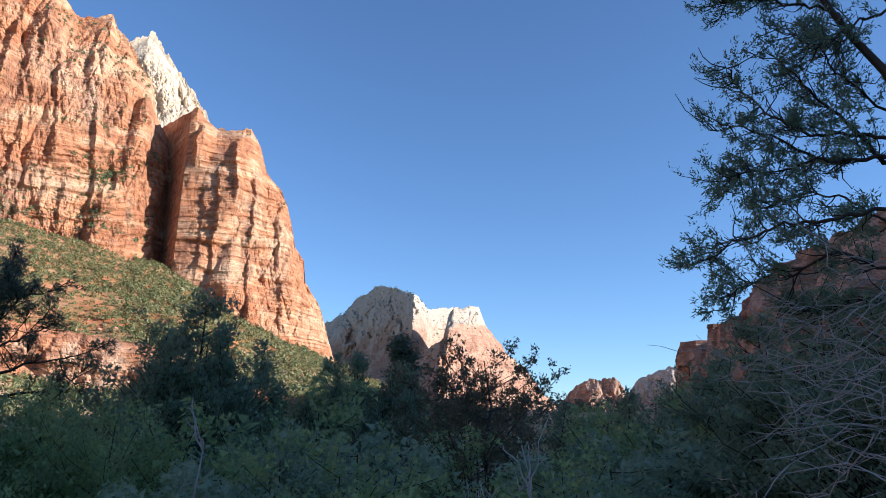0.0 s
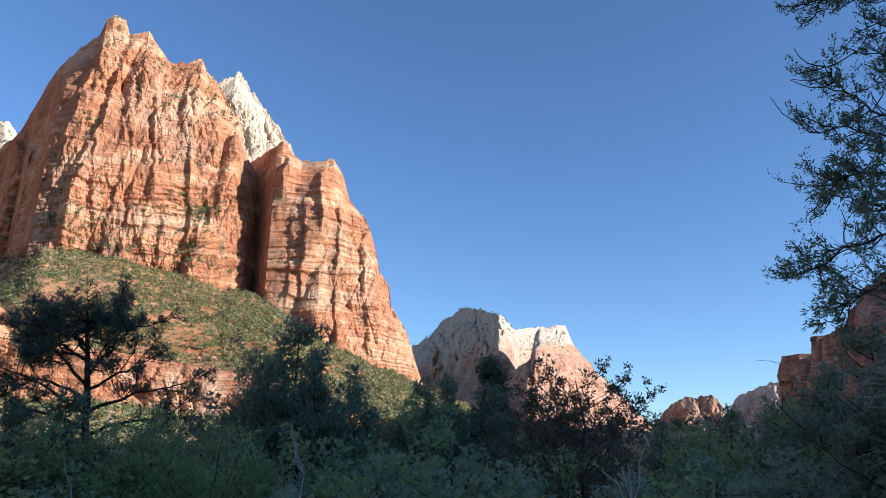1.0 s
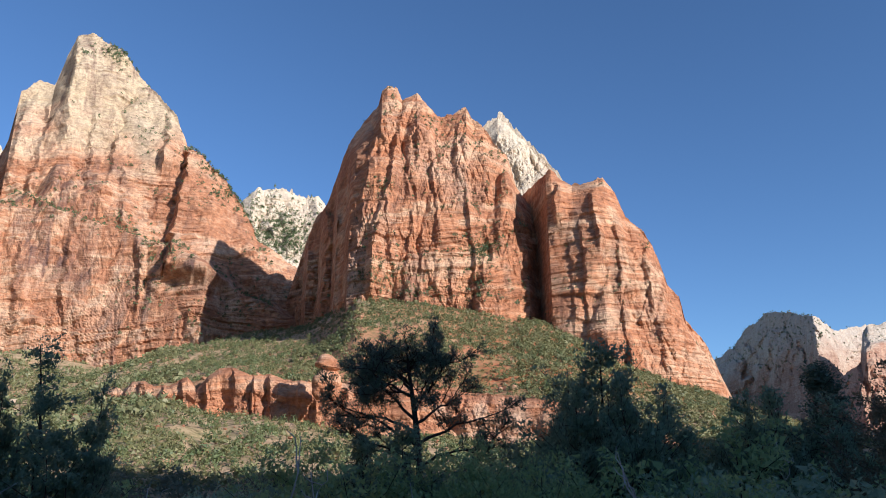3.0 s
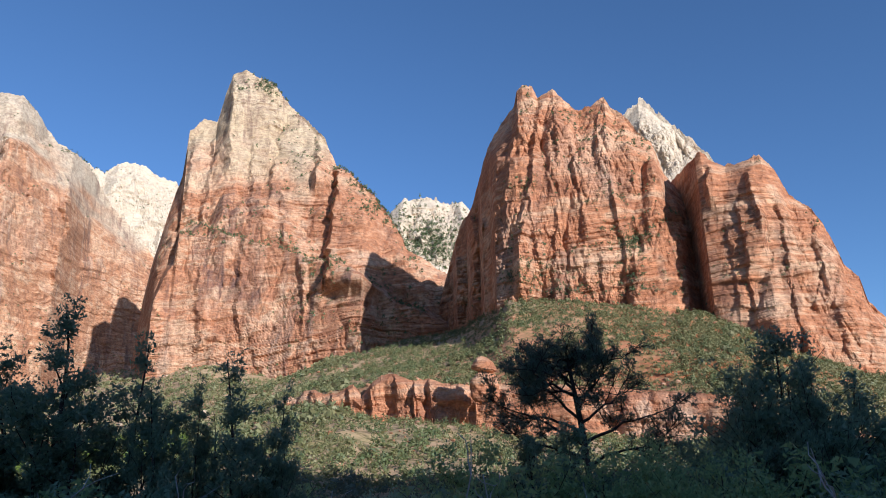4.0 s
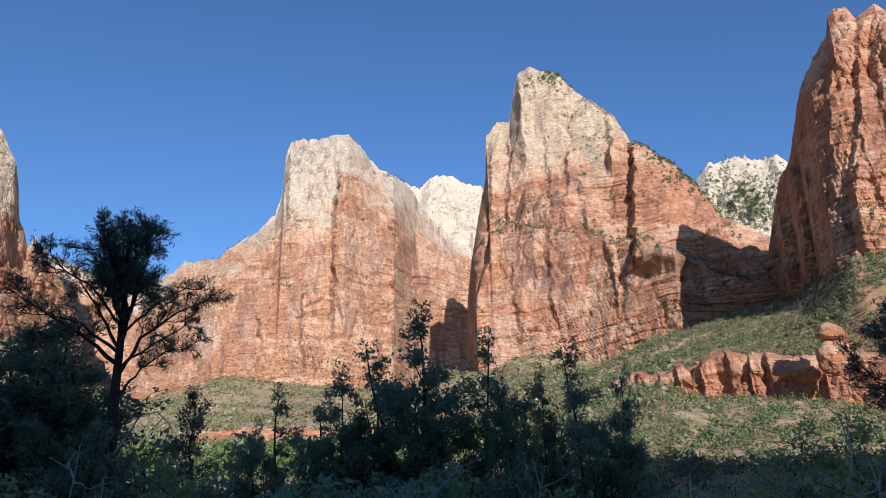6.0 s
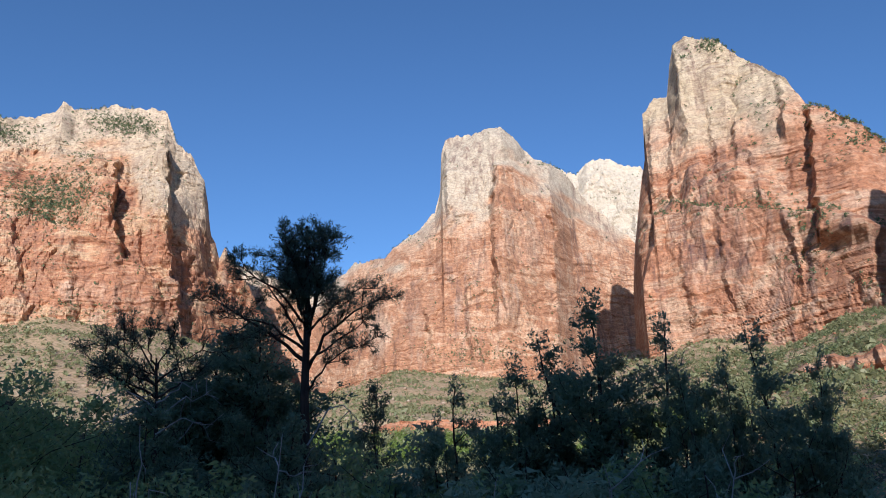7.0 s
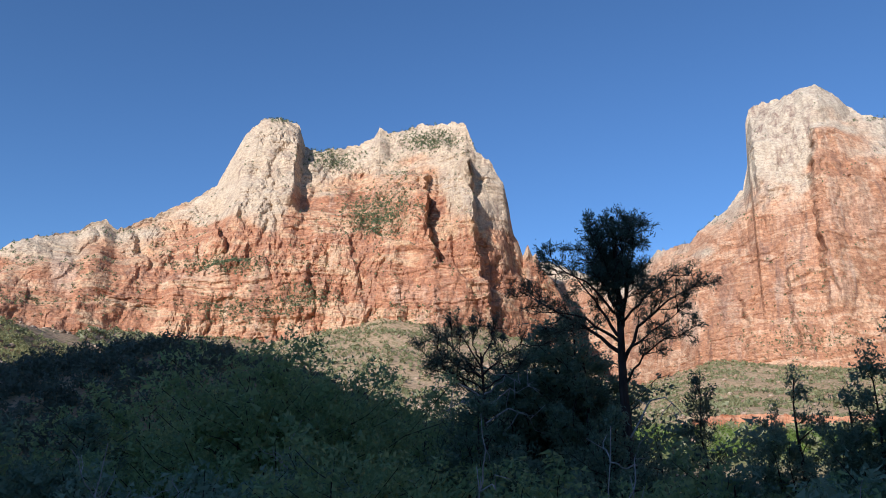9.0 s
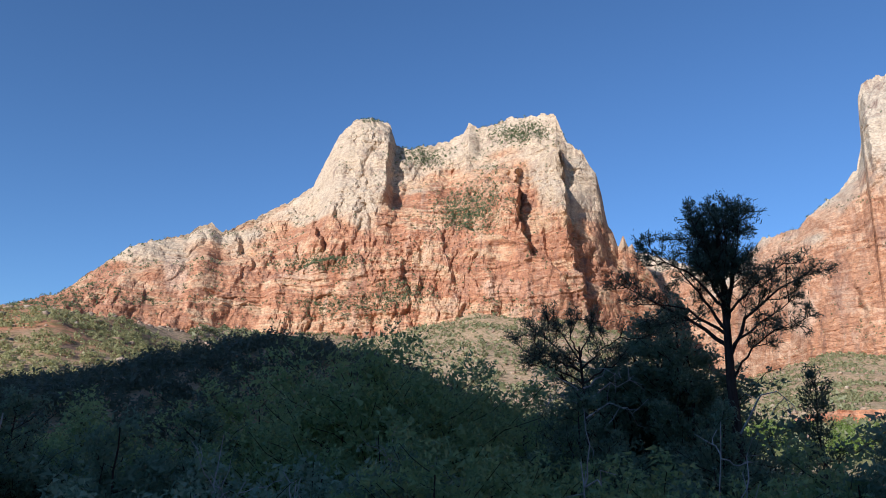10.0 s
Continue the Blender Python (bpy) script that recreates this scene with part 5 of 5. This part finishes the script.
limbed_pine("pine_tree", "tall dark pine with open crown and bare lower trunk",
            [(91.6, -2.4), (92.0, 5.2), (92.0, 9.6), (92.1, 14.1), (92.3, 18.2)],
            [[(92, 7.8), (94.3, 9.6), (97.5, 11.3), (99.9, 12.7)], [(91.9, 6.9), (90.7, 9.6), (88.4, 11.6), (85.6, 13.0)], [(92, 8.7), (93.5, 11.3), (96.3, 14.9)], [(92, 9.6), (91.4, 13.2), (90.6, 16.2)],
             [(91.8, 5.6), (90.2, 7.8), (87.5, 9.4)], [(92, 8.5), (95, 10.6), (98.6, 11.0)], [(92, 7.5), (90, 9.2), (87, 11.2)], [(92, 10.5), (94.2, 13), (97.8, 15.0)], [(92, 9.9), (89.8, 12.2), (87.2, 13.9)]],
            21.0, 5, 0.17, crown=(92.3, 15.7, 2.3, 2.4, 22), tufts=12, needle=0.10, dead=[[(91.8, 1.7), (90.2, 4.3), (88.8, 4.2), (88.2, 3.4)]])
limbed_pine("pine_tree", "dark spreading pine with layered branches",
            [(31.8, -1.7), (32.1, 3.0), (32.5, 6.0), (32.8, 8.0), (33.0, 9.6)],
            [[(32.2, 4.2), (34.5, 6.4), (37.6, 8.0)], [(32.3, 5.0), (31, 7.2), (29.5, 8.8)], [(32, 2.5), (30, 3.6), (27.4, 4.4), (26, 4.0)], [(32, 2.2), (35, 4.2), (38.8, 5.6)], [(32.6, 6.5), (34.5, 8.6), (36.4, 9.6)], [(32.7, 7.4), (31.4, 9.2), (30.2, 10.2)],
             [(32.1, 3.2), (34.8, 4.6), (37.5, 4.4)], [(32.2, 4.0), (30, 5.4), (28.6, 6.4)], [(32, 1.5), (35, 2.4), (38, 3.4)], [(32, 1.0), (29, 2.0), (26, 2.4)], [(32.4, 6), (35, 7.2), (38, 7.0)]],
            18.0, 9, 0.12, crown=(33.2, 8.0, 3.6, 2.1, 15), tufts=14, needle=0.09)
limbed_pine("pinyon_tree", "flat-topped pinyon with grey dead lower branches",
            [(102.4, -3), (102.3, 2), (102.6, 5.5), (102.8, 7.8)],
            [[(102.6, 5.8), (104.8, 8.0), (107.4, 9.5)], [(102.6, 6.4), (104, 8.6), (105, 9.9)], [(102.7, 7), (102, 8.6), (101.6, 9.4)], [(102.6, 6), (101, 7.6), (99.4, 8.7)], [(102.5, 5), (104.8, 6.2), (106.4, 7.0)], [(102.5, 5), (100.6, 6.2), (99.2, 7.0)], [(102.7, 7), (103.5, 8.5), (103.2, 9.7)]],
            22.0, 13, 0.10, crown=(103.6, 8.2, 4.6, 1.2, 4), tufts=9, needle=0.10, dead=[[(102.4, 4.0), (104.6, 5.6), (106.4, 4.6)], [(102.4, 3.6), (100.4, 5.0), (98.6, 5.2)], [(102.4, 3), (104, 4), (105.8, 3.2)], [(102.4, 4.5), (101, 6), (99.8, 5.6)], [(102.4, 2.6), (100.6, 3.6), (99, 2.8)]])


def near_juniper():
    """The juniper whose limbs hang into the view close by."""
    rng = np.random.default_rng(31)
    eye = (0, ARM, EYE)
    foot = toward(-41, 0, 5.4, eye)
    foot[2] = ground_at(-41, 5.4)
    root = new("juniper_tree")
    root.matrix_world = Matrix.Translation(foot)
    at = lambda a, e, r: toward(a, e, r, eye) - foot
    stem = np.array([[0, 0, -0.3], at(-40.6, 0, 5.3), at(-39, 12, 5.2), at(-36.5, 19, 5.0), at(-34.3, 25, 4.9), at(-32.2, 28.2, 4.8), at(-30.6, 31.2, 4.8), at(-29, 36, 4.8)])
    second = np.array([at(-39, 12, 5.2), at(-37.5, 24, 5.2), at(-35.5, 29, 5.2), at(-33, 33, 5.2), at(-31, 38, 5.3)])
    limbs = [([(-36.5, 19), (-33.5, 18.9), (-31.8, 21.8), (-29.8, 23.9), (-28.1, 26.2), (-25.7, 28.4)], 4.8, 0.030), ([(-36, 18.5), (-33.3, 19.5), (-31.2, 19.4), (-29, 19.9), (-26.8, 21.6), (-23.3, 23.1), (-21.2, 22.8)], 4.7, 0.026),
             ([(-34, 20.6), (-31.9, 21.2), (-28.8, 21.7), (-26.2, 23.3), (-23.8, 25.4), (-22.4, 27.6)], 4.6, 0.020), ([(-31.2, 19.4), (-29, 19.9), (-26.2, 19.4), (-23, 19.8), (-21.2, 18.6)], 4.6, 0.016),
             ([(-37, 16.5), (-33.1, 15.9), (-29.3, 15.6), (-25.1, 15.2), (-22, 14.7), (-20, 13.2)], 4.5, 0.024), ([(-32, 29), (-31.3, 29.8), (-28.2, 31), (-25, 31.9), (-22.6, 32)], 4.8, 0.022),
             ([(-37, 11), (-32.6, 11.7), (-29.8, 13.5), (-26.7, 12), (-23.6, 11.8), (-21.2, 10.6)], 4.5, 0.020), ([(-36, 29), (-33.1, 28.6), (-30, 27.4), (-27.8, 29.5)], 4.9, 0.018),
             ([(-36, 20), (-33, 23.5), (-31, 26), (-30, 29)], 5.1, 0.018), ([(-37, 13), (-34, 14), (-31, 17), (-28, 17.6), (-25, 17)], 4.9, 0.018), ([(-38, 8), (-34, 9), (-31, 10), (-28, 9), (-26, 9.8)], 4.7, 0.016)]
    wood = [(stem, np.interp(np.arange(8), [0, 2, 4, 7], [0.12, 0.07, 0.027, 0.012])), (second, np.linspace(0.04, 0.014, len(second)))]
    centres, ways, grey = [], [], []
    for bends, r, rad in limbs:
        k = len(bends)
        pts = np.array([at(a - 0.12 * max(0, a + 30), e, r + 0.25 * math.sin(i * 1.7 + a)) for i, (a, e) in enumerate(bends)])
        t = np.linspace(0, k - 1, 26)
        c = np.stack([np.interp(t, np.arange(k), pts[:, q]) for q in range(3)], 1)
        c[1:-1] = (c[:-2] + c[1:-1] * 2 + c[2:]) / 4
        c += rng.normal(0, 0.008, c.shape)
        wood.append((c, np.linspace(rad * 0.62, 0.003, 26)))
        run = (c[-1] - c[0]) / np.linalg.norm(c[-1] - c[0])
        for j in range(36):
            f = rng.uniform(0.22, 1.0) * 24.999
            q = c[int(f)] + (c[int(f) + 1] - c[int(f)]) * (f - int(f))
            w = run * 0.6 + rng.normal(0, 0.55, 3) + np.array([0, 0, 0.1])
            w /= np.linalg.norm(w)
            L = rng.uniform(0.10, 0.30)
            tw = curve(rng, q, q + w * L, 5, 0.10, 0.5)
            wood.append((tw, np.linspace(0.0045, 0.002, 5)))
            if rng.random() < 0.3:
                continue
            for g in range(int(4 + L * 16)):
                h = rng.uniform(0.25, 1.0) * 3.999
                b = tw[int(h)] + (tw[int(h) + 1] - tw[int(h)]) * (h - int(h))
                w2 = w * 0.6 + rng.normal(0, 0.6, 3) + np.array([0, 0, 0.25])
                w2 /= np.linalg.norm(w2)
                l2 = rng.uniform(0.03, 0.10)
                for s_ in np.linspace(0.1, 1, 4):
                    centres.append(b + w2 * l2 * s_)
                    ways.append(w2)
    # bare grey twigs below
    for j in range(55):
        a, e = rng.uniform(-36, -30), rng.uniform(-3, 13)
        q = at(a, e, rng.uniform(4.0, 5.0))
        end = at(a + rng.uniform(3, 10), e + rng.uniform(-4.5, 3.5), rng.uniform(4.0, 5.0))
        c = curve(rng, q, end, 9, rng.uniform(-0.15, 0.18), 0.35)
        grey.append((c, np.linspace(rng.uniform(0.002, 0.005), 0.0012, 9)))
        for k in range(4):
            i = int(rng.integers(3, 9))
            e2 = c[i] + (c[-1] - c[0]) * rng.uniform(0.1, 0.3) + rng.normal(0, 0.09, 3)
            grey.append((curve(rng, c[i], e2, 5, 0.05, 0.4), np.linspace(0.003, 0.001, 5)))
    v, f = tubes(wood, 6)
    mesh_part("trunk", v, f, BARK, root)
    v, f = blades(rng, centres, ways, 5, 0.030, 0.005, 0.5)
    mesh_part("crown", v, f, JUNIPER, root)
    v, f = tubes(grey, 5)
    mesh_part("dead_branch", v, f, DEAD, root, "tangle of bare grey twigs")
    tagged(root, "close juniper with hanging sprays and bare grey twigs", "tree")


near_juniper()


def dead_pole():
    z0 = ground_at(143.5, 16)
    root = new("dead_tree")
    a, b = toward(143.5, -3.4, 16), toward(143.2, 1.4, 16)
    a[2] = z0
    root.matrix_world = Matrix.Translation(a)
    rng = np.random.default_rng(3)
    c = curve(rng, np.array([0, 0, -0.2]), b - a, 9, 0, 0.05)
    v, f = tubes([(c, np.linspace(0.05, 0.012, 9)), (np.array([c[6], c[6] + [0.1, 0.05, 0.25], c[6] + [0.22, 0.1, 0.4]]), np.array([0.012, 0.008, 0.004]))], 6)
    mesh_part("trunk", v, f, DEAD, root)
    tagged(root, "thin bleached dead trunk leaning in the thicket", "dead tree")


dead_pole()


def dead_shrub(az, r, el, seed, lean):
    """Bare grey stems that stick out of the thicket."""
    rng = np.random.default_rng(seed)
    z0 = ground_at(az, r)
    tall = EYE + r * math.tan(radians(el)) - z0
    root = new("dead_shrub")
    foot = toward(az, 0, r)
    foot[2] = z0
    root.matrix_world = Matrix.Translation(foot) @ Matrix.Rotation(radians(az), 4, "Z")
    paths = []
    for k in range(3):
        top = np.array([lean * rng.uniform(0.5, 1.2) * (1 if k else 0.7), rng.normal(0, 0.25), tall * (1 if k == 0 else rng.uniform(0.7, 0.95))])
        c = curve(rng, (rng.normal(0, 0.06), rng.normal(0, 0.06), -0.2), top, 14, 0.03, 0.35)
        paths.append((c, np.linspace(0.026, 0.006, 14)))
        for j in range(9):
            i = int(rng.integers(6, 13))
            w = (c[i] - c[i - 1]) / np.linalg.norm(c[i] - c[i - 1]) + rng.normal(0, 0.7, 3)
            b = curve(rng, c[i], c[i] + w / np.linalg.norm(w) * rng.uniform(0.25, 0.8), 6, 0.05, 0.5)
            paths.append((b, np.linspace(0.011, 0.004, 6)))
            e = b[3] + rng.normal(0, 0.14, 3)
            paths.append((np.array([b[3], (b[3] + e) / 2 + rng.normal(0, 0.02, 3), e]), np.array([0.006, 0.005, 0.003])))
    v, f = tubes(paths, 5)
    mesh_part("stem", v, f, DEAD, root)
    tagged(root, "bare bleached dead shrub among the junipers", "dead shrub", group="dead shrubs of the thicket")


for i, (az, r, el, lean) in enumerate(((16.6, 9.0, -2.4, 0.3), (26.6, 9.5, -3.0, -0.6), (-1.5, 10, -2.6, 0.4), (5.4, 19, 3.0, 0.5), (-8.5, 9, -1.2, -0.4), (43.5, 10, -1.0, 0.9), (53.8, 10.5, -1.2, -0.8), (44.8, 9.5, -1.6, 0.8),
                                       (70.2, 11, -0.4, 0.4), (62.3, 11, 1.2, -0.6), (81.0, 10, -0.4, 0.3), (95, 11, 0.4, 0.5), (130.6, 12, 0.6, 0.5), (128.0, 11, -1.0, 0.8), (117.5, 14, 2.0, 0.5), (136, 10, -1.6, 0.4), (102.5, 9.5, -4.0, -0.4))):
    dead_shrub(az, r, el, 300 + i, lean)
